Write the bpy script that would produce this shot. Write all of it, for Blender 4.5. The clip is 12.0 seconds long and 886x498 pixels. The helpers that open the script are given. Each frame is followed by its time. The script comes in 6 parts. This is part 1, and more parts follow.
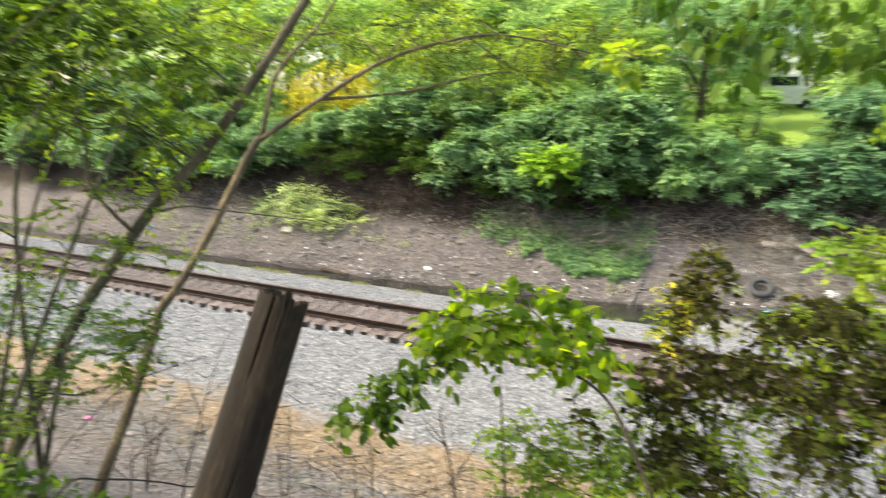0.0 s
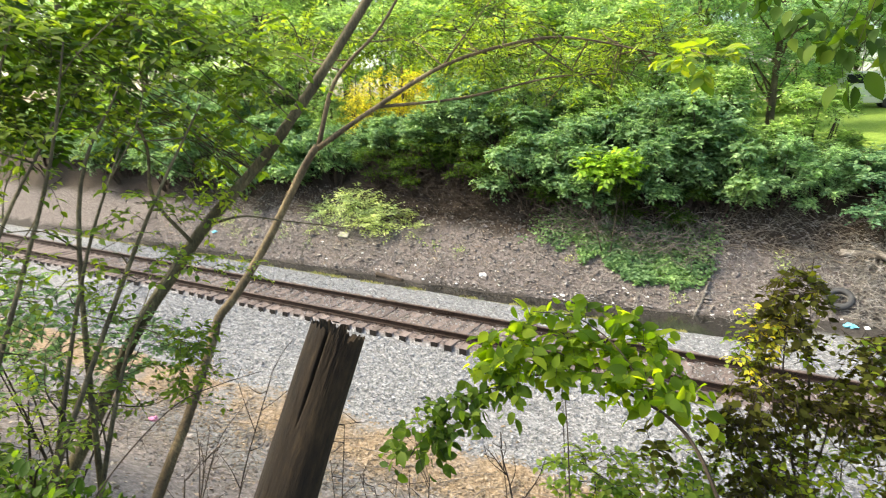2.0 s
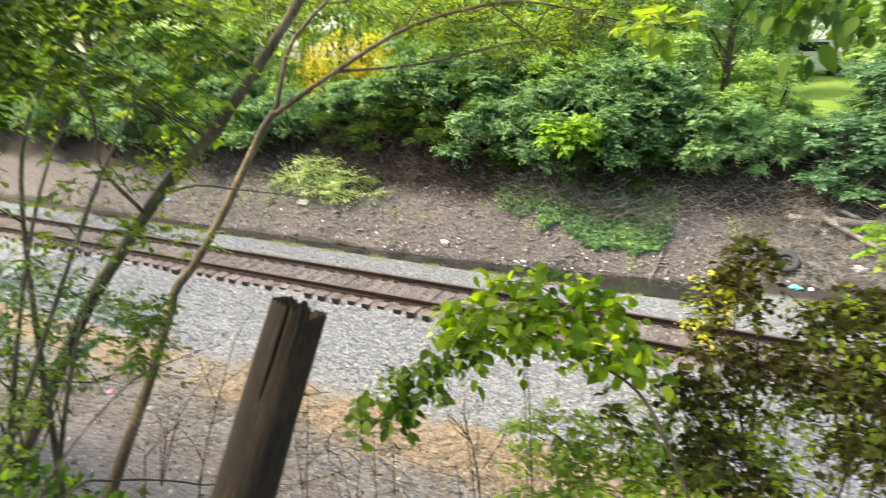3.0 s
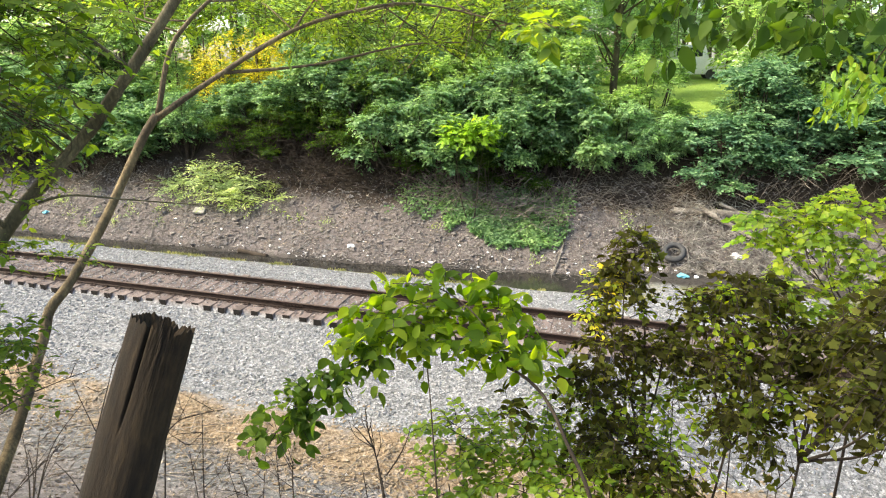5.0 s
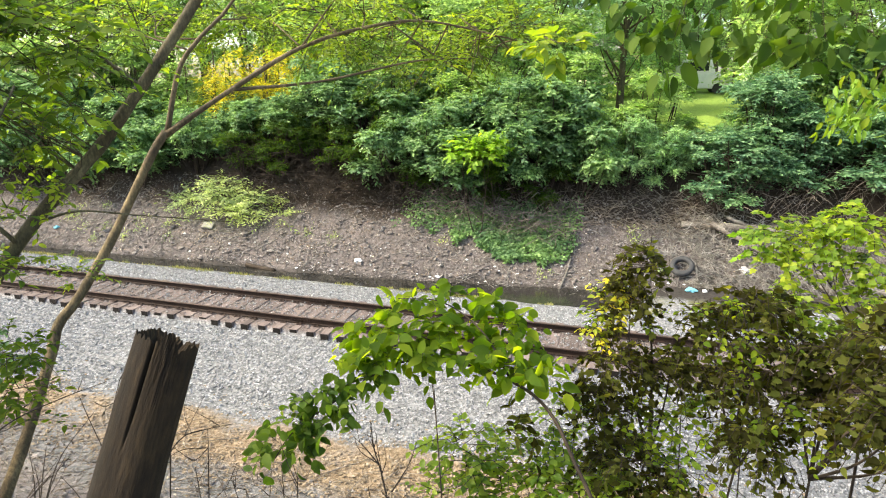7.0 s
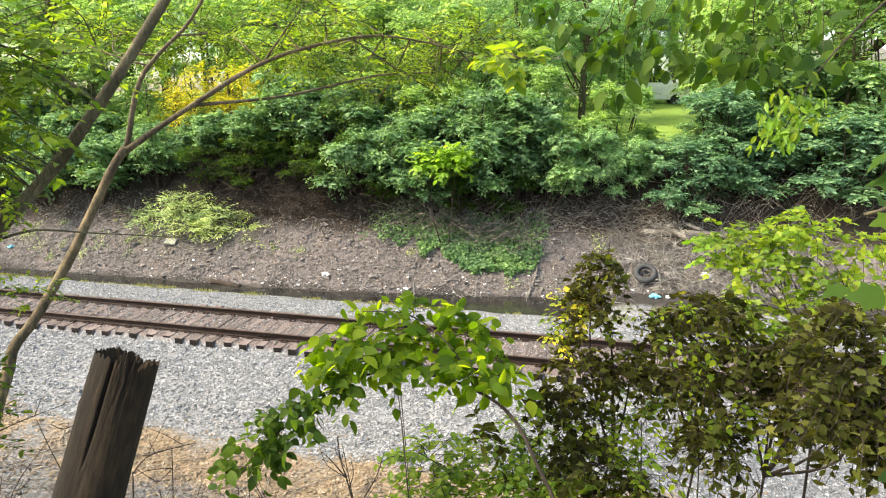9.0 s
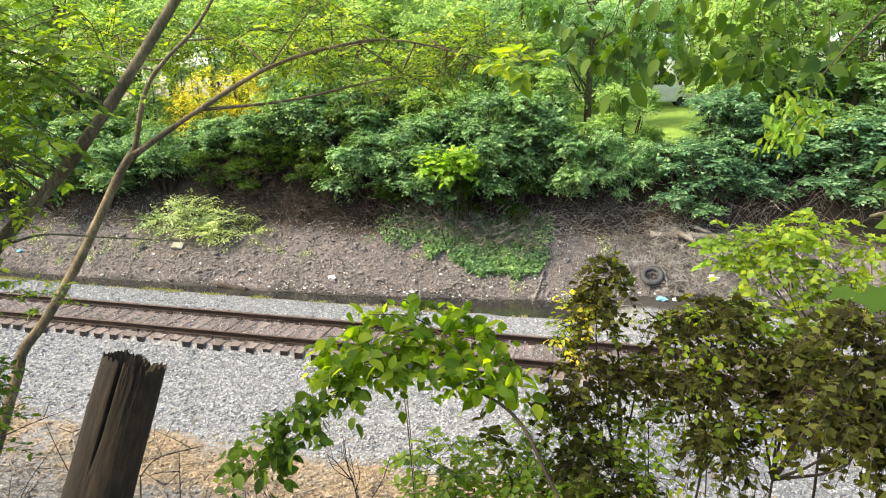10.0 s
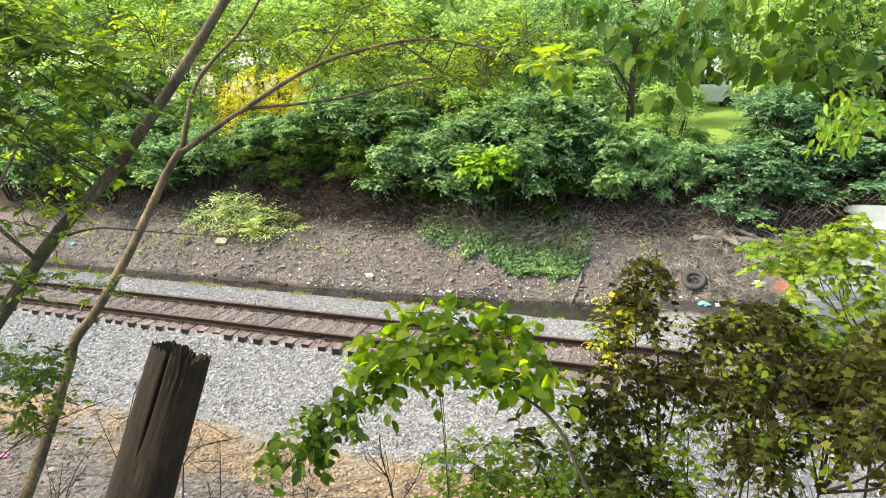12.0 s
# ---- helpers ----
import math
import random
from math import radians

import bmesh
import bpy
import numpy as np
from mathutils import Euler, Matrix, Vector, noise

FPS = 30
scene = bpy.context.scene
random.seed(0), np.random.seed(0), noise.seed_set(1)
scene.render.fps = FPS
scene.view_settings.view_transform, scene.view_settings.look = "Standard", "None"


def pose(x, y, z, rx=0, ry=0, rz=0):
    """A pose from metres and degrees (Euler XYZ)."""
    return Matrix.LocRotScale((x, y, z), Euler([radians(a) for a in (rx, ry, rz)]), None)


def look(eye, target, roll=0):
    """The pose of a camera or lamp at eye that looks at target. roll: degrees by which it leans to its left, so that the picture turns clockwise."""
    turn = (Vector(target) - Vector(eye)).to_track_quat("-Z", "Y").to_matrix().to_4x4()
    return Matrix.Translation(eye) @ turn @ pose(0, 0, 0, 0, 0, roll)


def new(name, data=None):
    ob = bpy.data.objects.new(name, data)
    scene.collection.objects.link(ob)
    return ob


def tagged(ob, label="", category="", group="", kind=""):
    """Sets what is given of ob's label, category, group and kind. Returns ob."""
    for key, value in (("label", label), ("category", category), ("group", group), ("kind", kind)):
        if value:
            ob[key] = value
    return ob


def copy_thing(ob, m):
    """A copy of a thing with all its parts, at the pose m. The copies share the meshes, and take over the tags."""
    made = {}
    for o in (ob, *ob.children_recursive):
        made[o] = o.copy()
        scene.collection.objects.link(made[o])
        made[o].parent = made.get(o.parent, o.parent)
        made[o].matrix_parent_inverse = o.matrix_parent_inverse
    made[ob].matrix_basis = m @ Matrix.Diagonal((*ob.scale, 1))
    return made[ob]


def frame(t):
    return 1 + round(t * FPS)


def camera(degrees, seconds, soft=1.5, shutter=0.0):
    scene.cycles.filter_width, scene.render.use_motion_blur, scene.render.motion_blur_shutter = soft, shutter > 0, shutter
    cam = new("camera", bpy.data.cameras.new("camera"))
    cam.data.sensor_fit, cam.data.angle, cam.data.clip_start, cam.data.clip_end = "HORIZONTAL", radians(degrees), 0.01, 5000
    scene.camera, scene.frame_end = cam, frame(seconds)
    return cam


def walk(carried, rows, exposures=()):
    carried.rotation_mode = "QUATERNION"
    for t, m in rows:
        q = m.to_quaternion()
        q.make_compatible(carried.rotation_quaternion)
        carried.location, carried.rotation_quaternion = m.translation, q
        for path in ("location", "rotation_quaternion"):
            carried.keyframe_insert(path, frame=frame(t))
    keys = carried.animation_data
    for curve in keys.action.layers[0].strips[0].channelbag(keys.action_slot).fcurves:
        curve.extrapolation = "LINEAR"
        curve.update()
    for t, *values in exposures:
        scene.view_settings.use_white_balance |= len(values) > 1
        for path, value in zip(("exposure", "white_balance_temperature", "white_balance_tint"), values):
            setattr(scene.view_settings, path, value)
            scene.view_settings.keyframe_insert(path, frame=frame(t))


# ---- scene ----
cam = camera(72.6, 12.0, soft=1.1, shutter=0.8)
PATH = [
    (0, (9.583, -15.048, 6.486), (8.798, -13.274, 5.997), 0.2),
    (0.1, (9.585, -15.024, 6.486), (8.75, -13.272, 6.002), -0.3),
    (0.2, (9.587, -14.999, 6.486), (8.71, -13.268, 6.001), -0.5),
    (0.3, (9.589, -14.975, 6.485), (8.705, -13.24, 6.029), -0.3),
    (0.4, (9.591, -14.95, 6.485), (8.669, -13.231, 6.043), 0.0),
    (0.5, (9.593, -14.926, 6.485), (8.674, -13.203, 6.056), 0.6),
    (0.6, (9.598, -14.907, 6.485), (8.639, -13.21, 6.036), 0.4),
    (0.7, (9.603, -14.888, 6.485), (8.614, -13.205, 6.051), -0.1),
    (0.8, (9.609, -14.869, 6.484), (8.594, -13.196, 6.068), 0.4),
    (0.9, (9.614, -14.85, 6.484), (8.578, -13.183, 6.101), -0.7),
    (1, (9.619, -14.831, 6.484), (8.523, -13.218, 6.038), -1.4),
    (1.1, (9.611, -14.827, 6.484), (8.503, -13.233, 6.003), -1.2),
    (1.2, (9.603, -14.822, 6.484), (8.491, -13.245, 5.959), -0.6),
    (1.3, (9.595, -14.818, 6.483), (8.509, -13.214, 5.983), -0.7),
    (1.4, (9.587, -14.813, 6.483), (8.51, -13.196, 6.01), -0.4),
    (1.5, (9.579, -14.809, 6.483), (8.573, -13.147, 6.005), 0.7),
    (1.6, (9.552, -14.819, 6.488), (8.611, -13.121, 6.003), 0.2),
    (1.7, (9.525, -14.828, 6.493), (8.531, -13.162, 6.007), -0.1),
    (1.8, (9.498, -14.838, 6.497), (8.503, -13.166, 6.033), -0.1),
    (1.9, (9.471, -14.847, 6.502), (8.511, -13.159, 6.024), -0.5),
    (2, (9.444, -14.857, 6.507), (8.497, -13.16, 6.032), -0.7),
    (2.1, (9.439, -14.858, 6.511), (8.516, -13.156, 6.01), -0.2),
    (2.2, (9.435, -14.858, 6.514), (8.53, -13.15, 6.0), 0.2),
    (2.3, (9.43, -14.859, 6.518), (8.542, -13.149, 5.981), 0.2),
    (2.4, (9.426, -14.859, 6.521), (8.576, -13.134, 5.973), 0.6),
    (2.5, (9.421, -14.86, 6.525), (8.628, -13.114, 5.96), 0.7),
    (2.6, (9.423, -14.856, 6.525), (8.632, -13.106, 5.967), 0.3),
    (2.9, (9.429, -14.844, 6.524), (8.598, -13.116, 5.956), -0.4),
    (3, (9.431, -14.84, 6.524), (8.61, -13.112, 5.941), -0.2),
    (3.1, (9.443, -14.832, 6.524), (8.666, -13.083, 5.942), 0.2),
    (3.2, (9.455, -14.823, 6.524), (8.706, -13.066, 5.932), 0.1),
    (3.3, (9.467, -14.815, 6.523), (8.791, -13.031, 5.922), -0.4),
    (3.4, (9.479, -14.806, 6.523), (8.854, -12.999, 5.939), -0.5),
    (3.5, (9.491, -14.798, 6.523), (8.943, -12.961, 5.954), 0.0),
    (3.6, (9.468, -14.774, 6.508), (8.97, -12.924, 5.931), 0.6),
    (3.7, (9.444, -14.749, 6.493), (8.969, -12.893, 5.922), 1.0),
    (5.5, (9.508, -14.769, 6.516), (8.951, -12.937, 5.938), -0.1),
    (6, (9.507, -14.765, 6.512), (8.951, -12.934, 5.932), -0.1),
    (6.5, (9.512, -14.762, 6.514), (8.975, -12.917, 5.96), 0.1),
    (6.7, (9.505, -14.762, 6.515), (8.933, -12.922, 5.978), -0.1),
    (8.3, (9.56, -14.822, 6.543), (9.067, -12.954, 6.026), -0.8),
    (8.5, (9.558, -14.818, 6.538), (9.095, -12.939, 6.033), -0.2),
    (9, (9.562, -14.814, 6.54), (9.091, -12.934, 6.046), -0.5),
    (9.5, (9.561, -14.81, 6.537), (9.079, -12.933, 6.039), -0.7),
    (10, (9.565, -14.817, 6.541), (9.074, -12.939, 6.057), -0.8),
    (10.5, (9.564, -14.829, 6.537), (9.057, -12.952, 6.069), -0.6),
    (11, (9.559, -14.825, 6.536), (9.05, -12.948, 6.067), -0.5),
    (11.5, (9.56, -14.821, 6.535), (8.989, -12.969, 6.044), -0.9),
    (12, (9.561, -14.824, 6.539), (8.952, -12.982, 6.056), -0.7),
]
walk(cam, [(t, look(eye, target, roll)) for t, eye, target, roll in PATH],
     exposures=[(0.0, 2.17, 7200, 4), (12.0, 2.17, 7200, 4)])

# ---- world, sun, exposure ----
SUN_AZ, SUN_EL = radians(-112), radians(46)     # veiled sun, over the track's far end
world = bpy.data.worlds.new("sky")
scene.world = world
world.use_nodes = True
wn = world.node_tree
sky = wn.nodes.new("ShaderNodeTexSky")
sky.sky_type, sky.sun_disc = "NISHITA", False
sky.sun_elevation, sky.sun_rotation = SUN_EL, SUN_AZ
sky.air_density, sky.dust_density, sky.ozone_density = 1.0, 3.0, 0.8
wn.links.new(sky.outputs[0], wn.nodes["Background"].inputs[0])
wn.nodes["Background"].inputs[1].default_value = 0.138
sun = new("sun", bpy.data.lights.new("sun", "SUN"))
sun.data.energy, sun.data.angle, sun.data.color = 1.5, radians(22), (1.0, 0.93, 0.80)
sun_from = Vector((math.sin(SUN_AZ) * math.cos(SUN_EL), math.cos(SUN_AZ) * math.cos(SUN_EL), math.sin(SUN_EL)))
sun.matrix_world = look(sun_from * 50, (0, 0, 0))


# ---- materials ----
def material(name, rough=0.8, metal=0.0, spec=0.3):
    m = bpy.data.materials.new(name)
    m.use_nodes = True
    b = m.node_tree.nodes["Principled BSDF"]
    b.inputs["Roughness"].default_value, b.inputs["Metallic"].default_value = rough, metal
    b.inputs["Specular IOR Level"].default_value = spec
    return m, m.node_tree, b


def node(nt, kind, **values):
    n = nt.nodes.new(kind)
    for key, value in values.items():
        n.inputs[key.replace("_", " ")].default_value = value
    return n


def noise_tex(nt, vec, scale, detail=4.0, rough=0.6):
    n = node(nt, "ShaderNodeTexNoise", Scale=scale, Detail=detail, Roughness=rough)
    nt.links.new(vec, n.inputs["Vector"])
    return n.outputs["Fac"]


def ramp(nt, fac, stops):
    n = nt.nodes.new("ShaderNodeValToRGB")
    els = n.color_ramp.elements
    for i, (p, c) in enumerate(stops):
        e = els[i] if i < 2 else els.new(p)
        e.position, e.color = p, (*c, 1) if len(c) == 3 else c
    nt.links.new(fac, n.inputs[0])
    return n.outputs[0]


def mix(nt, fac, a, b, mode="MIX"):
    n = nt.nodes.new("ShaderNodeMix")
    n.data_type, n.blend_type = "RGBA", mode
    for sock, v in ((n.inputs["Factor"], fac), (n.inputs["A"], a), (n.inputs["B"], b)):
        if isinstance(v, (int, float)):
            sock.default_value = v
        elif isinstance(v, tuple):
            sock.default_value = (*v, 1)
        else:
            nt.links.new(v, sock)
    return n.outputs["Result"]


def calc(nt, op, a, b=0.0, clamp=False):
    n = nt.nodes.new("ShaderNodeMath")
    n.operation, n.use_clamp = op, clamp
    for sock, v in zip(n.inputs, (a, b)):
        if isinstance(v, (int, float)):
            sock.default_value = v
        else:
            nt.links.new(v, sock)
    return n.outputs[0]


def band(nt, v, lo, hi):
    n = node(nt, "ShaderNodeMapRange", From_Min=lo, From_Max=hi)
    n.interpolation_type = "SMOOTHSTEP"
    nt.links.new(v, n.inputs["Value"])
    return n.outputs[0]


def bump(nt, b, height, strength, distance):
    n = node(nt, "ShaderNodeBump", Strength=strength, Distance=distance)
    nt.links.new(height, n.inputs["Height"])
    nt.links.new(n.outputs[0], b.inputs["Normal"])


def place(nt):
    return nt.nodes.new("ShaderNodeTexCoord").outputs["Object"]


def surface(name, stops, scale=3.0, fine=40.0, rough=0.85, metal=0.0, relief=0.4, depth=0.01, stretch=None, tint=0.0):
    """Two scales of noise through a ramp, with fine relief."""
    m, nt, b = material(name, rough, metal)
    vec = place(nt)
    if stretch:
        mp = nt.nodes.new("ShaderNodeMapping")
        mp.inputs["Scale"].default_value = stretch
        nt.links.new(vec, mp.inputs[0])
        vec = mp.outputs[0]
    coarse, grain = noise_tex(nt, vec, scale), noise_tex(nt, vec, fine, 6.0, 0.7)
    both = calc(nt, "ADD", calc(nt, "MULTIPLY", coarse, 0.55), calc(nt, "MULTIPLY", grain, 0.45))
    col = ramp(nt, both, stops)
    if tint:
        info = nt.nodes.new("ShaderNodeObjectInfo")
        dark = ramp(nt, info.outputs["Random"], [(0, (1 - tint,) * 3), (1, (1 + tint,) * 3)])
        col = mix(nt, 1.0, col, dark, "MULTIPLY")
    nt.links.new(col, b.inputs["Base Color"])
    bump(nt, b, grain, relief, depth)
    return m


def leaf_material(name, stops, glow, share=0.42, rough=0.5, spec=0.35):
    """Leaf: glossy-diffuse face and light let through; each leaf its own tone."""
    m, nt, b = material(name, rough, 0.0, spec)
    geo = nt.nodes.new("ShaderNodeNewGeometry")
    info = nt.nodes.new("ShaderNodeObjectInfo")
    r = calc(nt, "ADD", calc(nt, "MULTIPLY", geo.outputs["Random Per Island"], 0.85), calc(nt, "MULTIPLY", info.outputs["Random"], 0.15))
    col = ramp(nt, r, stops)
    vec = place(nt)
    patch = calc(nt, "ADD", calc(nt, "MULTIPLY", noise_tex(nt, vec, 0.55, 2.0), 0.5), calc(nt, "MULTIPLY", noise_tex(nt, vec, 2.1, 2.0), 0.5))
    col = mix(nt, 1.0, col, ramp(nt, patch, [(0.34, (0.5, 0.58, 0.66)), (0.66, (1.4, 1.28, 1.0))]), "MULTIPLY")
    nt.links.new(col, b.inputs["Base Color"])
    tr = nt.nodes.new("ShaderNodeBsdfTranslucent")
    nt.links.new(mix(nt, 1.0, col, glow, "MULTIPLY"), tr.inputs["Color"])
    ms = nt.nodes.new("ShaderNodeMixShader")
    ms.inputs[0].default_value = share
    nt.links.new(b.outputs[0], ms.inputs[1])
    nt.links.new(tr.outputs[0], ms.inputs[2])
    nt.links.new(ms.outputs[0], nt.nodes["Material Output"].inputs[0])
    return m


LEAF_SHRUB = leaf_material("shrub_leaf", [(0, (0.055, 0.115, 0.043)), (0.5, (0.15, 0.265, 0.12)), (1, (0.31, 0.45, 0.24))], (1.7, 1.8, 1.15), 0.42, 0.55, 0.25)
LEAF_BLUE = leaf_material("blue_green_leaf", [(0, (0.055, 0.125, 0.065)), (0.6, (0.135, 0.255, 0.14)), (1, (0.28, 0.42, 0.24))], (1.5, 1.7, 1.2), 0.35, 0.6, 0.2)
LEAF_FAR = leaf_material("far_leaf", [(0, (0.092, 0.165, 0.05)), (0.5, (0.195, 0.31, 0.125)), (1, (0.355, 0.47, 0.24))], (2.1, 2.1, 1.2), 0.58)
LEAF_SOFT = leaf_material("soft_green_leaf", [(0, (0.12, 0.22, 0.10)), (0.5, (0.25, 0.39, 0.205)), (1, (0.42, 0.57, 0.34))], (1.8, 1.9, 1.4), 0.5, 0.6, 0.2)
LEAF_PALE = leaf_material("pale_leaf", [(0, (0.18, 0.24, 0.11)), (0.6, (0.33, 0.41, 0.20)), (1, (0.5, 0.56, 0.31))], (1.9, 2.0, 1.2))
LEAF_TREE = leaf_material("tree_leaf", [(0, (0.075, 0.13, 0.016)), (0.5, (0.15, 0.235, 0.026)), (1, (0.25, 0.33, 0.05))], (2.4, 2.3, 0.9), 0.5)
# Tree leaf with shade mixed into its colour; LEAF_TREE is the lit copy.
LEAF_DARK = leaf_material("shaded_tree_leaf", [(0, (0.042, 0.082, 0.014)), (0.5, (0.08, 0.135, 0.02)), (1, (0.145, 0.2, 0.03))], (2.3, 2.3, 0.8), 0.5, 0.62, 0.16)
LEAF_BRIGHT = leaf_material("bright_leaf", [(0, (0.085, 0.16, 0.018)), (0.5, (0.16, 0.25, 0.025)), (1, (0.29, 0.35, 0.04))], (2.3, 2.2, 0.8), 0.5)
LEAF_LIME = leaf_material("lime_leaf", [(0, (0.11, 0.21, 0.02)), (0.5, (0.20, 0.35, 0.04)), (1, (0.36, 0.52, 0.07))], (1.8, 1.8, 0.8), 0.5)
# Deep shade put into the leaf colour, for canopies that should stay dark.
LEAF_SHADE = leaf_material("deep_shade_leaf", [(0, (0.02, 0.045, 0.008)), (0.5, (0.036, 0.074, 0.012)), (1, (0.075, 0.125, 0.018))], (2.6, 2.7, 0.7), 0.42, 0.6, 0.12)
LEAF_YELLOW = leaf_material("yellow_leaf", [(0, (0.16, 0.24, 0.03)), (0.35, (0.40, 0.44, 0.04)), (0.7, (0.68, 0.60, 0.05)), (1, (0.86, 0.72, 0.12))], (1.5, 1.4, 0.8), 0.5)
LEAF_BROWN = leaf_material("withered_leaf", [(0, (0.012, 0.0125, 0.004)), (0.45, (0.037, 0.039, 0.0095)), (0.75, (0.066, 0.085, 0.018)), (0.93, (0.14, 0.145, 0.045)), (1, (0.27, 0.26, 0.12))], (3.0, 2.7, 0.8), 0.5, 0.9, 0.1)
LEAF_ARCH = leaf_material("hazel_leaf", [(0, (0.045, 0.085, 0.009)), (0.5, (0.095, 0.16, 0.015)), (1, (0.24, 0.30, 0.028))], (3.4, 3.2, 0.8), 0.66, 0.7, 0.18)
LITTER_LEAF = leaf_material("fallen_leaf", [(0, (0.05, 0.036, 0.028)), (0.6, (0.15, 0.115, 0.095)), (0.82, (0.32, 0.27, 0.235)), (1, (0.7, 0.66, 0.62))], (1.0, 0.9, 0.8), 0.1, 0.8)
GRASS = leaf_material("dry_grass", [(0, (0.10, 0.13, 0.035)), (0.5, (0.25, 0.26, 0.09)), (1, (0.42, 0.39, 0.19))], (1.4, 1.4, 0.9), 0.3)
BARK = surface("bark", [(0.34, (0.022, 0.018, 0.010)), (0.5, (0.075, 0.062, 0.034)), (0.68, (0.21, 0.175, 0.10))], 5, 60, 0.9, relief=0.7, stretch=(1, 1, 0.35))
BARK_WARM = surface("smooth_bark", [(0.34, (0.026, 0.019, 0.011)), (0.5, (0.09, 0.066, 0.036)), (0.7, (0.29, 0.215, 0.115))], 4, 45, 0.85, relief=0.5, stretch=(1, 1, 0.4))
TWIG = surface("dry_twig", [(0.3, (0.07, 0.055, 0.043)), (0.5, (0.175, 0.146, 0.118)), (0.7, (0.40, 0.355, 0.305))], 3, 30, 0.9)
BRUSH = surface("grey_dead_wood", [(0.32, (0.045, 0.039, 0.034)), (0.5, (0.165, 0.15, 0.134)), (0.68, (0.46, 0.43, 0.395))], 3, 30, 0.9)
TWIG_DARK = surface("dark_twig", [(0.3, (0.016, 0.011, 0.0075)), (0.55, (0.042, 0.03, 0.021)), (0.75, (0.10, 0.075, 0.052))], 3, 30, 0.9)
LOG = surface("bleached_log", [(0.34, (0.03, 0.025, 0.02)), (0.5, (0.12, 0.105, 0.09)), (0.66, (0.34, 0.31, 0.275))], 3, 30, 0.9, relief=0.8, stretch=(0.25, 1, 1))
POST = surface("weathered_post", [(0.36, (0.0045, 0.0027, 0.0011)), (0.48, (0.0125, 0.0076, 0.0032)), (0.57, (0.026, 0.0165, 0.0072)), (0.68, (0.085, 0.058, 0.028))], 6, 70, 1.0, relief=0.9, depth=0.005, stretch=(1, 1, 0.22))
STEEL = surface("rusty_rail", [(0.3, (0.010, 0.006, 0.0045)), (0.55, (0.022, 0.012, 0.009)), (0.75, (0.05, 0.028, 0.02))], 4, 50, 0.75, 0.25)
RAIL_TOP = surface("worn_rail_head", [(0.3, (0.035, 0.022, 0.018)), (0.55, (0.065, 0.042, 0.034)), (0.75, (0.12, 0.085, 0.072))], 4, 50, 0.6, 0.3, relief=0.1)
TIE = surface("tie_wood", [(0.3, (0.06, 0.045, 0.04)), (0.5, (0.12, 0.092, 0.083)), (0.72, (0.215, 0.178, 0.164))], 3, 40, 0.9, relief=0.7, stretch=(1, 0.15, 1), tint=0.28)
TIE_END = surface("tie_end_grain", [(0.3, (0.006, 0.005, 0.004)), (0.6, (0.013, 0.010, 0.009)), (0.8, (0.03, 0.022, 0.019))], 8, 60, 0.95)
STONE = surface("ballast_stone", [(0.32, (0.045, 0.045, 0.048)), (0.5, (0.195, 0.195, 0.2)), (0.66, (0.6, 0.6, 0.61))], 9, 40, 0.85)
RUBBLE = surface("bank_rubble", [(0.32, (0.035, 0.03, 0.027)), (0.5, (0.135, 0.116, 0.107)), (0.66, (0.45, 0.42, 0.40))], 6, 40, 0.9)
CLAY = surface("clay_crumb", [(0.3, (0.12, 0.085, 0.056)), (0.5, (0.24, 0.18, 0.12)), (0.7, (0.44, 0.37, 0.29))], 6, 40, 0.9)
CONCRETE = surface("concrete", [(0.3, (0.19, 0.175, 0.16)), (0.5, (0.28, 0.265, 0.24)), (0.75, (0.4, 0.38, 0.35))], 4, 60, 0.9)
PAPER = surface("white_paper", [(0.3, (0.62, 0.62, 0.62)), (0.6, (0.78, 0.78, 0.78)), (0.8, (0.86, 0.86, 0.85))], 9, 60, 0.7)
BLUE = surface("blue_plastic", [(0.3, (0.10, 0.36, 0.50)), (0.6, (0.18, 0.50, 0.64)), (0.8, (0.5, 0.7, 0.78))], 9, 60, 0.4)
PINK = surface("pink_plastic", [(0.3, (0.5, 0.12, 0.30)), (0.7, (0.66, 0.25, 0.42)), (0.9, (0.7, 0.4, 0.5))], 9, 60, 0.4)
RUBBER = surface("tyre_rubber", [(0.3, (0.02, 0.02, 0.021)), (0.6, (0.05, 0.05, 0.052)), (0.8, (0.10, 0.096, 0.092))], 6, 60, 0.75)


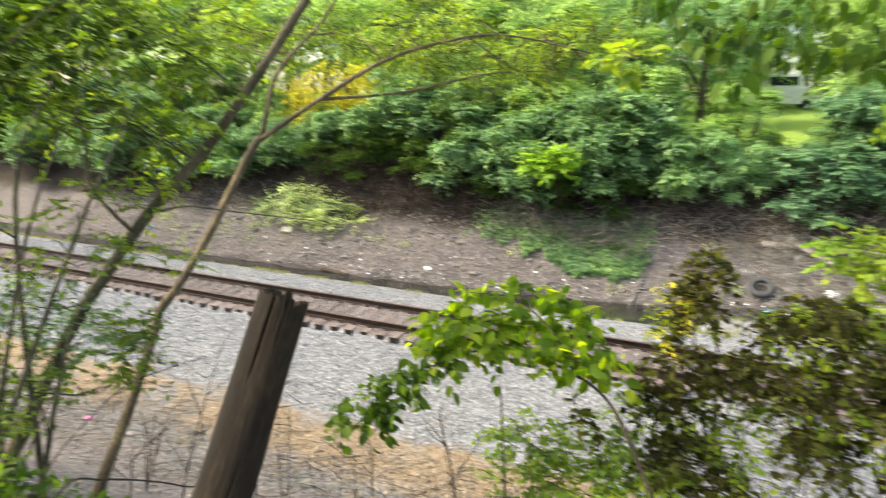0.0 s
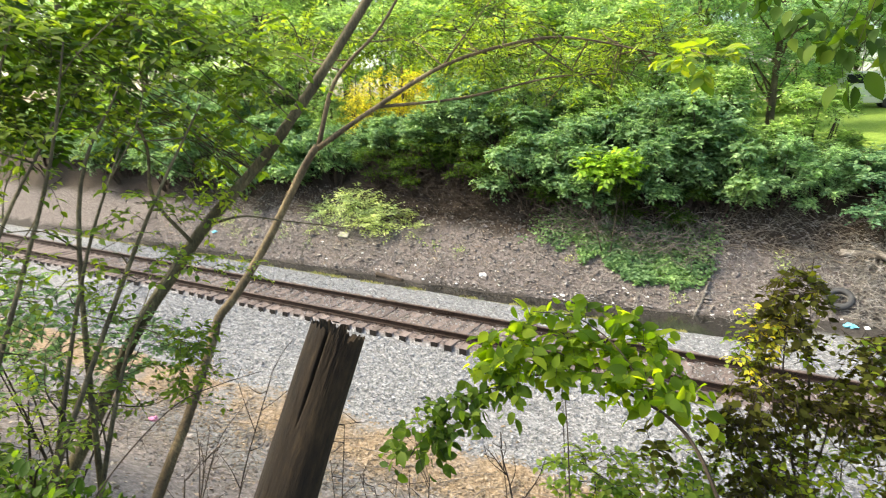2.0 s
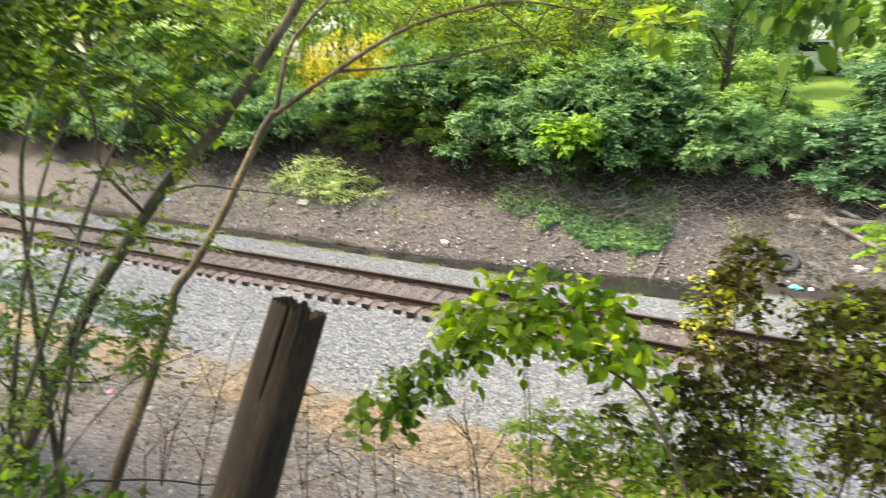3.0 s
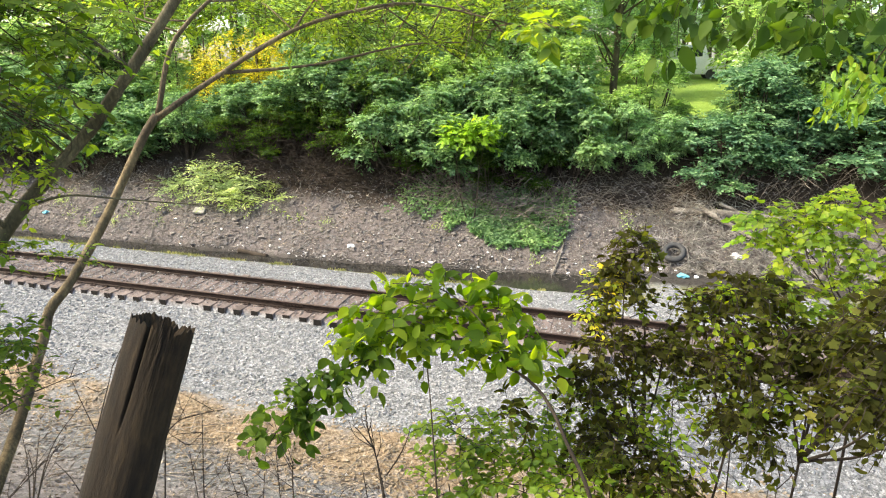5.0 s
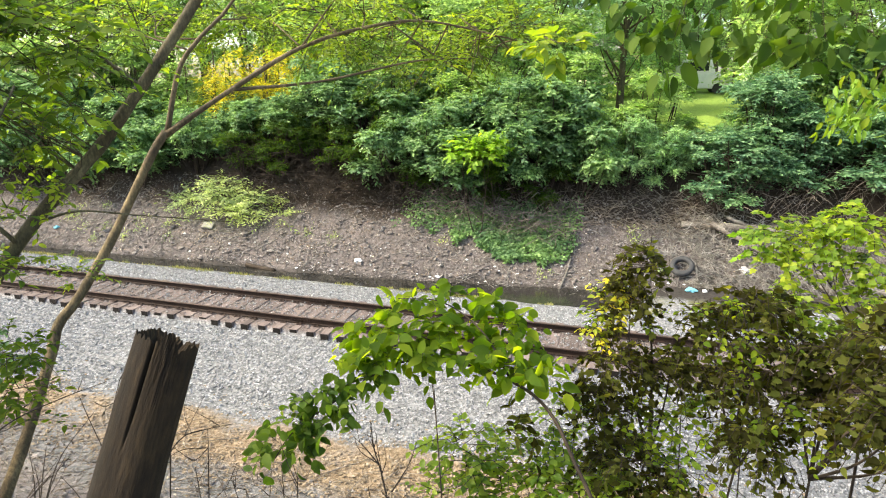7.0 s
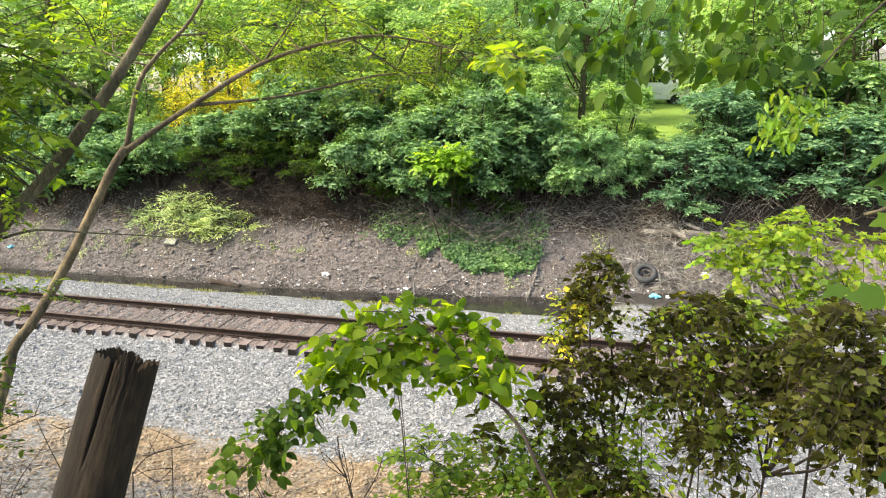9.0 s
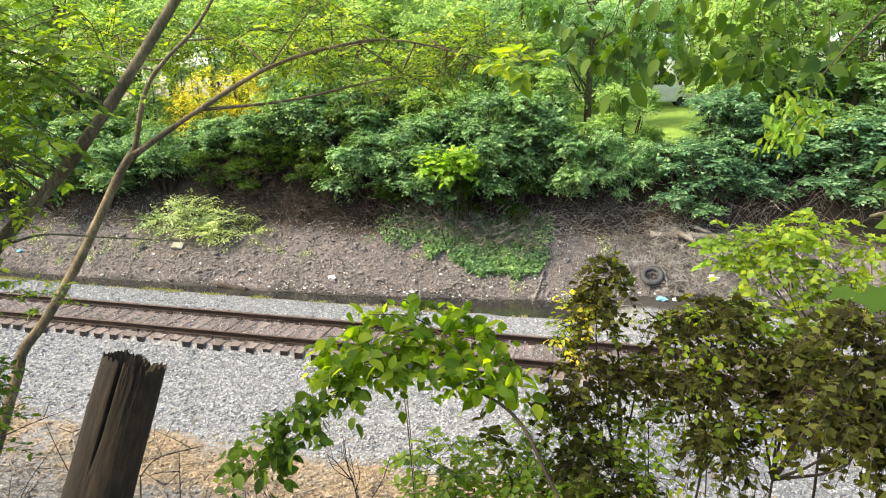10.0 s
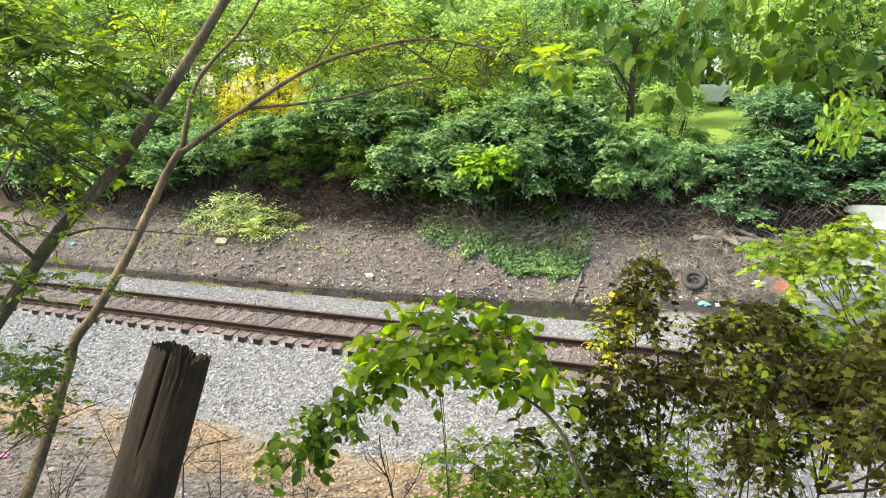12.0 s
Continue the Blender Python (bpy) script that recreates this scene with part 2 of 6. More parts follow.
def ground_material():
    m, nt, b = material("ground_cover", 0.93, 0.0, 0.2)
    vec = place(nt)
    sep = nt.nodes.new("ShaderNodeSeparateXYZ")
    nt.links.new(vec, sep.inputs[0])
    x, y = sep.outputs[0], sep.outputs[1]
    wob = calc(nt, "MULTIPLY", calc(nt, "SUBTRACT", noise_tex(nt, vec, 0.55, 5.0, 0.65), 0.5), 2.6)
    yw = calc(nt, "ADD", y, wob)
    yt = calc(nt, "SUBTRACT", y, calc(nt, "MULTIPLY", calc(nt, "MINIMUM", calc(nt, "MAXIMUM", x, 0.0), 12.0), 0.13))
    ytw = calc(nt, "ADD", yt, calc(nt, "MULTIPLY", wob, 0.5))
    fine, grit = noise_tex(nt, vec, 9.0, 6.0, 0.7), noise_tex(nt, vec, 38.0, 4.0, 0.7)
    cells = node(nt, "ShaderNodeTexVoronoi", Scale=19.0)
    nt.links.new(vec, cells.inputs["Vector"])
    stone = mix(nt, 0.5, ramp(nt, cells.outputs["Color"], [(0.1, (0.045, 0.045, 0.048)), (0.5, (0.155, 0.155, 0.16)), (0.9, (0.42, 0.42, 0.43))]),
                ramp(nt, grit, [(0.3, (0.05, 0.05, 0.05)), (0.7, (0.27, 0.27, 0.275))]))
    bed = ramp(nt, calc(nt, "ADD", calc(nt, "MULTIPLY", fine, 0.5), calc(nt, "MULTIPLY", grit, 0.5)), [(0.34, (0.05, 0.038, 0.034)), (0.5, (0.135, 0.104, 0.094)), (0.66, (0.26, 0.22, 0.205))])
    slope = ramp(nt, calc(nt, "ADD", calc(nt, "MULTIPLY", fine, 0.5), calc(nt, "MULTIPLY", grit, 0.5)), [(0.34, (0.055, 0.046, 0.041)), (0.5, (0.165, 0.14, 0.128)), (0.66, (0.36, 0.315, 0.29))])
    clay = ramp(nt, calc(nt, "ADD", calc(nt, "MULTIPLY", fine, 0.55), calc(nt, "MULTIPLY", grit, 0.45)), [(0.36, (0.065, 0.044, 0.028)), (0.5, (0.205, 0.145, 0.09)), (0.64, (0.40, 0.315, 0.225))])
    ash = ramp(nt, calc(nt, "ADD", calc(nt, "MULTIPLY", fine, 0.55), calc(nt, "MULTIPLY", grit, 0.45)), [(0.34, (0.05, 0.049, 0.049)), (0.5, (0.15, 0.144, 0.142)), (0.66, (0.34, 0.315, 0.30))])
    mud = ramp(nt, fine, [(0.3, (0.018, 0.016, 0.014)), (0.7, (0.06, 0.052, 0.047))])
    litter = ramp(nt, calc(nt, "ADD", calc(nt, "MULTIPLY", fine, 0.45), calc(nt, "MULTIPLY", grit, 0.55)), [(0.38, (0.03, 0.025, 0.022)), (0.5, (0.115, 0.096, 0.09)), (0.6, (0.21, 0.186, 0.176)), (0.7, (0.45, 0.425, 0.41))])
    # Dark soil; its darkness also paints the shade under the shrubs.
    shaded_humus = ramp(nt, fine, [(0.3, (0.018, 0.013, 0.010)), (0.7, (0.058, 0.043, 0.032))])
    lawn = ramp(nt, fine, [(0.3, (0.12, 0.20, 0.035)), (0.7, (0.25, 0.34, 0.07))])
    moss = ramp(nt, fine, [(0.35, (0.09, 0.09, 0.045)), (0.65, (0.18, 0.175, 0.085))])
    col = mix(nt, band(nt, yw, -8.6, -7.8), slope, ash)
    col = mix(nt, calc(nt, "MULTIPLY", band(nt, yw, -7.2, -6.5), band(nt, calc(nt, "SUBTRACT", noise_tex(nt, vec, 0.35, 3.0), 0.0), 0.36, 0.5)), col, clay)
    col = mix(nt, band(nt, yw, -5.2, -4.7), col, stone)
    col = mix(nt, calc(nt, "MULTIPLY", band(nt, y, -1.28, -1.18), band(nt, y, 1.45, 1.25)), col, bed)
    col = mix(nt, calc(nt, "MULTIPLY", band(nt, yt, 3.2, 3.6), band(nt, noise_tex(nt, vec, 0.8, 4.0), 0.4, 0.55)), col, moss)
    col = mix(nt, band(nt, ytw, 3.7, 4.15), col, mud)
    col = mix(nt, band(nt, ytw, 5.15, 5.5), col, litter)
    col = mix(nt, band(nt, ytw, 7.5, 8.3), col, shaded_humus)
    col = mix(nt, band(nt, ytw, 11.3, 12.2), col, lawn)
    nt.links.new(col, b.inputs["Base Color"])
    h = calc(nt, "ADD", calc(nt, "MULTIPLY", cells.outputs["Distance"], 0.5), calc(nt, "MULTIPLY", grit, 0.6))
    bump(nt, b, h, 0.9, 0.03)
    return m


def water_material():
    m, nt, b = material("ditch_water", 0.12, 0.0, 0.5)
    vec = place(nt)
    nt.links.new(ramp(nt, noise_tex(nt, vec, 1.2), [(0.35, (0.012, 0.012, 0.011)), (0.7, (0.035, 0.032, 0.027))]), b.inputs["Base Color"])
    bump(nt, b, noise_tex(nt, vec, 14.0), 0.08, 0.01)
    return m


# ---- mesh builders ----
def link(name, verts, faces, mats, parent=None, label="", smooth=False, slots=None):
    me = bpy.data.meshes.new(name)
    me.from_pydata(verts, [], faces)
    for m in mats if isinstance(mats, (list, tuple)) else [mats]:
        me.materials.append(m)
    if slots is not None:
        me.polygons.foreach_set("material_index", slots)
    if smooth:
        me.polygons.foreach_set("use_smooth", [True] * len(me.polygons))
    me.update()
    ob = new(name, me)
    if parent:
        ob.parent = parent
    if label:
        tagged(ob, label)
    return ob


def part(name, bm, mats, parent=None, label="", smooth=False):
    me = bpy.data.meshes.new(name)
    bm.to_mesh(me)
    bm.free()
    for m in mats if isinstance(mats, (list, tuple)) else [mats]:
        me.materials.append(m)
    if smooth:
        me.polygons.foreach_set("use_smooth", [True] * len(me.polygons))
    ob = new(name, me)
    if parent:
        ob.parent = parent
    if label:
        tagged(ob, label)
    return ob


def thing(name, at, label, category, group="", kind=""):
    ob = new(name)
    ob.matrix_world = at if isinstance(at, Matrix) else pose(*at)
    return tagged(ob, label, category, group, kind)


def boxes(bm, *specs, bevel=0.0):
    """Boxes (x0, x1, y0, y1, z0, z1) in one bmesh."""
    for x0, x1, y0, y1, z0, z1 in specs:
        r = bmesh.ops.create_cube(bm, size=1, matrix=Matrix.LocRotScale(((x0 + x1) / 2, (y0 + y1) / 2, (z0 + z1) / 2), None, (x1 - x0, y1 - y0, z1 - z0)))
        if bevel:
            bmesh.ops.bevel(bm, geom=list({e for v in r["verts"] for e in v.link_edges}), offset=bevel, segments=2, affect="EDGES", profile=0.7)
    return bm


def box(x0, x1, y0, y1, z0, z1, bevel=0.0):
    return boxes(bmesh.new(), (x0, x1, y0, y1, z0, z1), bevel=bevel)


def smooth_line(pts, n):
    """Catmull-Rom through the points, n steps a span."""
    p = np.array(pts, float)
    p = np.vstack([2 * p[0] - p[1], p, 2 * p[-1] - p[-2]])
    out = []
    for i in range(1, len(p) - 2):
        for t in np.linspace(0, 1, n, endpoint=False):
            a, b, c, d = p[i - 1:i + 3]
            out.append(0.5 * (2 * b + (c - a) * t + (2 * a - 5 * b + 4 * c - d) * t * t + (3 * b - a - 3 * c + d) * t ** 3))
    out.append(p[-2])
    return np.array(out)


class Wood:
    """Collects tapered tubes into one mesh."""

    def __init__(self):
        self.v, self.f = [], []

    def tube(self, pts, r0, r1, n=4, seg=6, knobby=0.0, rng=None):
        c = smooth_line(pts, n) if n > 1 else np.array(pts, float)
        m = len(c)
        d = np.gradient(c, axis=0)
        d /= np.linalg.norm(d, axis=1)[:, None] + 1e-9
        side = np.cross(d, (0.13, 0.31, 0.94))
        side /= np.linalg.norm(side, axis=1)[:, None] + 1e-9
        up = np.cross(side, d)
        r = np.linspace(r0, r1, m)
        if knobby and rng is not None:
            r = r * (1 + knobby * rng.standard_normal(m))
        a = np.arange(seg) * 2 * np.pi / seg
        ring = c[:, None] + r[:, None, None] * (np.cos(a)[None, :, None] * side[:, None] + np.sin(a)[None, :, None] * up[:, None])
        base = len(self.v)
        self.v.extend(map(tuple, ring.reshape(-1, 3)))
        for i in range(m - 1):
            for j in range(seg):
                k = (j + 1) % seg
                self.f.append((base + i * seg + j, base + i * seg + k, base + (i + 1) * seg + k, base + (i + 1) * seg + j))
        self.f.append(tuple(base + j for j in reversed(range(seg))))
        self.f.append(tuple(base + (m - 1) * seg + j for j in range(seg)))
        return c

    def link(self, name, mat, parent=None, label=""):
        return link(name, self.v, self.f, mat, parent, label, smooth=True)


# leaf outlines: across, along, lift; and their triangles
SMALL = (np.array([(0, 0, 0), (0.5, 0.45, 0.07), (0, 1, -0.08), (-0.5, 0.45, 0.07)]), [(0, 1, 2), (0, 2, 3)])
OVATE = (np.array([(0, 0, 0), (0.36, 0.16, 0.05), (0.5, 0.42, 0.08), (0.33, 0.74, 0.03), (0, 1, -0.14), (-0.33, 0.74, 0.03), (-0.5, 0.42, 0.08), (-0.36, 0.16, 0.05), (0, 0.3, 0), (0, 0.66, -0.03)]),
         [(0, 1, 8), (1, 2, 8), (2, 9, 8), (2, 3, 9), (3, 4, 9), (0, 8, 7), (7, 8, 6), (6, 8, 9), (6, 9, 5), (5, 9, 4)])
LOBED = (np.array([(0, 0, 0), (0.25, 0.02, 0.02), (0.46, 0.14, 0.05), (0.40, 0.26, 0.04), (0.44, 0.40, 0.06), (0.58, 0.60, 0.04), (0.38, 0.62, 0.03), (0.24, 0.70, 0.02), (0.17, 0.86, -0.04), (0, 1.05, -0.12),
                   (-0.17, 0.86, -0.04), (-0.24, 0.70, 0.02), (-0.38, 0.62, 0.03), (-0.58, 0.60, 0.04), (-0.44, 0.40, 0.06), (-0.40, 0.26, 0.04), (-0.46, 0.14, 0.05), (-0.25, 0.02, 0.02), (0, 0.42, -0.02)]),
         [(i, i + 1, 18) for i in range(17)] + [(17, 0, 18)])


def unit(v):
    return v / (np.linalg.norm(v, axis=-1, keepdims=True) + 1e-9)


def leaves(name, pos, along, up, length, width, form, mat, parent=None, label=""):
    """One mesh of many leaves: base points, length axes and upper sides."""
    tmpl, tris = form
    along = unit(along)
    across = unit(np.cross(along, up))
    norm = np.cross(across, along)
    L = np.broadcast_to(np.asarray(length, float), (len(pos),))
    W = L * width
    v = pos[:, None] + tmpl[None, :, :1] * (across * W[:, None])[:, None] + tmpl[None, :, 1:2] * (along * L[:, None])[:, None] + tmpl[None, :, 2:] * (norm * L[:, None])[:, None]
    f = (np.array(tris)[None] + (np.arange(len(pos)) * len(tmpl))[:, None, None]).reshape(-1, 3)
    me = bpy.data.meshes.new(name)
    me.vertices.add(v.shape[0] * v.shape[1])
    me.vertices.foreach_set("co", v.reshape(-1))
    me.loops.add(f.size)
    me.loops.foreach_set("vertex_index", f.reshape(-1))
    me.polygons.add(len(f))
    me.polygons.foreach_set("loop_start", np.arange(len(f)) * 3)
    me.materials.append(mat)
    me.update(calc_edges=True)
    me.validate()
    ob = new(name, me)
    if parent:
        ob.parent = parent
    if label:
        tagged(ob, label)
    return ob


def sprays(rng, clumps, twigs, per, twig_len, droop=0.25, flat=0.8):
    """Leaf bases on twigs that grow out of rounded clumps (x, y, z, rx, ry, rz). Gives places, axes, upper sides, and the twigs."""
    c = np.array(clumps, float)
    w = (c[:, 3] * c[:, 4] * c[:, 5]) ** 0.66
    k = rng.choice(len(c), twigs, p=w / w.sum())
    d = unit(rng.standard_normal((twigs, 3)) + (0, 0, 0.25))
    start = c[k, :3] + d * c[k, 3:] * rng.uniform(0.35, 0.95, (twigs, 1))
    way = unit(d * (1, 1, 0.45) + 0.5 * rng.standard_normal((twigs, 3)) * (1, 1, 0.5) + (0, 0, 0.1))
    ln = twig_len * rng.uniform(0.6, 1.3, twigs)
    s = (np.arange(per) + 0.5) / per
    pos = start[:, None] + way[:, None] * (s[None, :, None] * ln[:, None, None]) - np.array((0, 0, 1.0)) * (droop * s[None, :, None] ** 2 * ln[:, None, None])
    side = unit(np.cross(way, (0, 0, 1.0)) + 1e-6)
    sign = np.where(np.arange(per) % 2, 1.0, -1.0)[None, :, None]
    axis = way[:, None] * 0.55 + side[:, None] * sign * 0.8 + rng.standard_normal((twigs, per, 3)) * 0.25 - np.array((0, 0, 0.25))
    up = np.array((0, 0, 1.0)) * flat + d[:, None] * 0.35 + rng.standard_normal((twigs, per, 3)) * 0.32
    return pos.reshape(-1, 3), axis.reshape(-1, 3), up.reshape(-1, 3), np.stack([start - way * ln[:, None] * 0.3, start + way * ln[:, None] * 0.5, pos[:, -1]], 1)


def toe(x):
    """Where the far bank starts to rise."""
    return 5.3 + 0.13 * min(max(x, 0.0), 12.0)


def height(x, y):
    """The ground: camera's slope, track bed, ditch, far bank and lawn."""
    t = toe(x)
    z = np.interp(y, (-900, -40, -15.2, -13.7, -11.0, -8.4, -7.2, -4.6, -3.2, -1.8, -1.27, -1.2, 1.25, 1.7, 3.2, 3.7, 4.5, t - 0.25, t + 3.2, t + 5, t + 8, t + 11, 40, 120, 900),
                  (9, 5.6, 4.95, 4.6, 1.5, 0.15, -0.15, -0.5, -0.40, -0.24, -0.165, -0.025, -0.025, -0.12, -0.28, -0.4, -0.7, -0.7, 1.5, 3.2, 4.85, 5.1, 6.2, 8.0, 12))
    if 3.8 < y < t:
        z = max(z, -0.7 + 0.32 * min(1.0, max(0.0, (x - 9.2) / 1.6)))
    rough = 0.25 if y > t + 2 else 0.12 if y > t - 0.3 else 0.02 if -4 < y < 3.6 else 0.07
    if -1.2 < y < 1.36:
        rough = 0.006
    return float(z) + rough * (noise.noise((x * 0.55, y * 0.55, 0)) + 0.5 * noise.noise((x * 1.7, y * 1.7, 3)))


# ---- ground and ditch ----
def build_ground():
    def axis(spans):
        out = []
        for a, b, step in spans:
            out += list(np.arange(a, b, step))
        return out + [spans[-1][1]]
    xs = axis([(-900, -200, 100), (-200, -40, 10), (-40, -20, 1.0), (-20, 22, 0.3), (22, 40, 1.0), (40, 220, 10), (220, 900, 100)])
    ys = axis([(-900, -100, 100), (-100, -20, 8), (-20, -9, 0.4), (-9, -4, 0.3), (-4, -1.5, 0.25), (-1.5, -1.0, 0.1), (-1.0, 1.1, 0.55), (1.1, 3.0, 0.2), (3.0, 10, 0.22), (10, 20, 0.6), (20, 60, 4), (60, 140, 20), (140, 900, 100)])
    verts = [(x, y, height(x, y)) for x in xs for y in ys]
    n = len(ys)
    faces = [(i * n + j, (i + 1) * n + j, (i + 1) * n + j + 1, i * n + j + 1) for i in range(len(xs) - 1) for j in range(n - 1)]
    ob = link("ground", verts, faces, ground_material(), smooth=True)
    tagged(ob, "grey ballast, brown leaf-strewn bank and lawn", "ground", kind="structure")
    xs = np.arange(-30, 24.01, 1.5)
    verts = [(x, y, -0.62) for x in xs for y in (3.6, toe(x) + 0.6)]
    faces = [(2 * i, 2 * i + 2, 2 * i + 3, 2 * i + 1) for i in range(len(xs) - 1)]
    tagged(link("water", verts, faces, water_material()), "shallow dark standing water in the trackside ditch", "water", kind="structure")


build_ground()


# ---- railway ----
def build_track():
    track = thing("railway_track", (0, 0, 0), "single railway track with rusty rails on worn wooden ties", "railway track")
    prof = [(-0.07, 0), (0.07, 0), (0.07, 0.012), (0.012, 0.035), (0.012, 0.125), (0.035, 0.14), (0.035, 0.165), (0.026, 0.172), (-0.026, 0.172), (-0.035, 0.165), (-0.035, 0.14), (-0.012, 0.125), (-0.012, 0.035), (-0.07, 0.012)]
    for y in (-0.753, 0.753):
        verts, faces, slots = [], [], []
        xs = (-220, -30, 30, 260)
        for x in xs:
            verts += [(x, y + a, b + 0.002) for a, b in prof]
        n = len(prof)
        for i in range(len(xs) - 1):
            for j in range(n):
                k = (j + 1) % n
                faces.append((i * n + j, i * n + k, (i + 1) * n + k, (i + 1) * n + j))
                slots.append(1 if j in (6, 7, 8) else 0)
        link("rail", verts, faces, [STEEL, RAIL_TOP], track, slots=slots)
    rng = np.random.default_rng(4)
    metal = STEEL
    bars = bmesh.new()
    boxes(bars, (-0.32, 0.32, -0.032, -0.016, 0.045, 0.12), (-0.32, 0.32, 0.016, 0.032, 0.045, 0.12), *[(a - 0.02, a + 0.02, -0.06, 0.06, 0.07, 0.095) for a in (-0.25, -0.15, -0.05, 0.05, 0.15, 0.25)])
    for i, (x, y) in enumerate(((0.95, -0.753), (0.72, 0.753), (-11.0, -0.753), (-11.3, 0.753))):
        if i == 0:
            first = part("joint_bar", bars, metal, track, "bolted steel joint bar")
            first.location = (x, y, 0.004)
        else:
            ob = new("joint_bar", first.data)
            ob.parent, ob.location = track, (x, y, 0.004)
    meshes = []
    for k in range(6):
        bm = bmesh.new()
        boxes(bm, (-0.115, 0.115, -1.3, 1.3, -0.18, 0.0), bevel=0.012)
        bmesh.ops.subdivide_edges(bm, edges=[e for e in bm.edges if abs(e.verts[0].co.y - e.verts[1].co.y) > 1], cuts=5)
        for v in bm.verts:
            v.co.x += 0.012 * noise.noise((v.co.x * 5, v.co.y * 2.2, k * 7.1))
            v.co.z += 0.008 * noise.noise((v.co.x * 9, v.co.y * 1.7, k * 3.3))
        me = bpy.data.meshes.new("tie")
        bm.normal_update()
        for f in bm.faces:
            f.material_index = 1 if abs(f.normal.y) > 0.8 else 0
        bm.to_mesh(me)
        bm.free()
        me.materials.append(TIE)
        me.materials.append(TIE_END)
        meshes.append(me)
    plate = bmesh.new()
    boxes(plate, (-0.09, 0.09, -0.18, 0.18, 0.0, 0.014))
    boxes(plate, *[(sx - 0.012, sx + 0.012, sy - 0.016, sy + 0.016, 0.014, 0.045) for sx in (-0.055, 0.055) for sy in (-0.09, 0.09)])
    pme = bpy.data.meshes.new("tie_plate")
    plate.to_mesh(pme)
    plate.free()
    pme.materials.append(metal)
    for i in range(-44, 56):
        tie = new("tie", meshes[int(rng.integers(6))])
        tie.parent = track
        tie.matrix_local = pose(0.5 * i + rng.normal(0, 0.02), rng.normal(0, 0.035), rng.normal(-0.004, 0.006), 0, 0, rng.normal(0, 0.9) + (180 if rng.random() < 0.5 else 0))
        for y in (-0.753, 0.753):
            p = new("tie_plate", pme)
            p.parent, p.location = track, (tie.location.x, y, 0.001)
    verts, faces = [], []
    for i in [*range(-440, -44), *range(56, 520)]:
        b = len(verts)
        verts += [(0.5 * i + a, c, d) for a in (-0.115, 0.115) for c in (-1.3, 1.3) for d in (-0.18, 0)]
        faces += [tuple(b + q for q in f) for f in ((1, 5, 7, 3), (0, 1, 3, 2), (4, 6, 7, 5), (0, 4, 5, 1), (2, 3, 7, 6))]
    tagged(link("far_ties", verts, faces, TIE, track), kind="stuff")


build_track()

OCTA = np.array([(1, 0, 0), (-1, 0, 0), (0, 1, 0), (0, -1, 0), (0, 0, 1), (0, 0, -1)], float)
OCTA_F = np.array([(0, 2, 4), (2, 1, 4), (1, 3, 4), (3, 0, 4), (2, 0, 5), (1, 2, 5), (3, 1, 5), (0, 3, 5)])


def pebbles(name, rng, xy, size, mat, label, category, sink=0.2, flat=0.75):
    """Loose angular stones lying on the ground, joined."""
    n = len(xy)
    z = np.array([height(x, y) for x, y in xy])
    v = OCTA[None] * rng.uniform(0.6, 1.25, (n, 6, 1)) + rng.normal(0, 0.22, (n, 6, 3))
    q = unit(rng.standard_normal((n, 3)))
    ang = rng.uniform(0, 6.28, n)[:, None, None]
    v = v * np.cos(ang) + np.cross(q[:, None], v) * np.sin(ang) + q[:, None] * (v * q[:, None]).sum(-1, keepdims=True) * (1 - np.cos(ang))
    s = size * rng.lognormal(0, 0.3, n)
    v = v * s[:, None, None] * (1, 1, flat) + np.concatenate([xy, (z + s * sink)[:, None]], 1)[:, None]
    f = (OCTA_F[None] + (np.arange(n) * 6)[:, None, None]).reshape(-1, 3)
    ob = link(name, v.reshape(-1, 3).tolist(), f.tolist(), mat)
    return tagged(ob, label, category, kind="stuff")


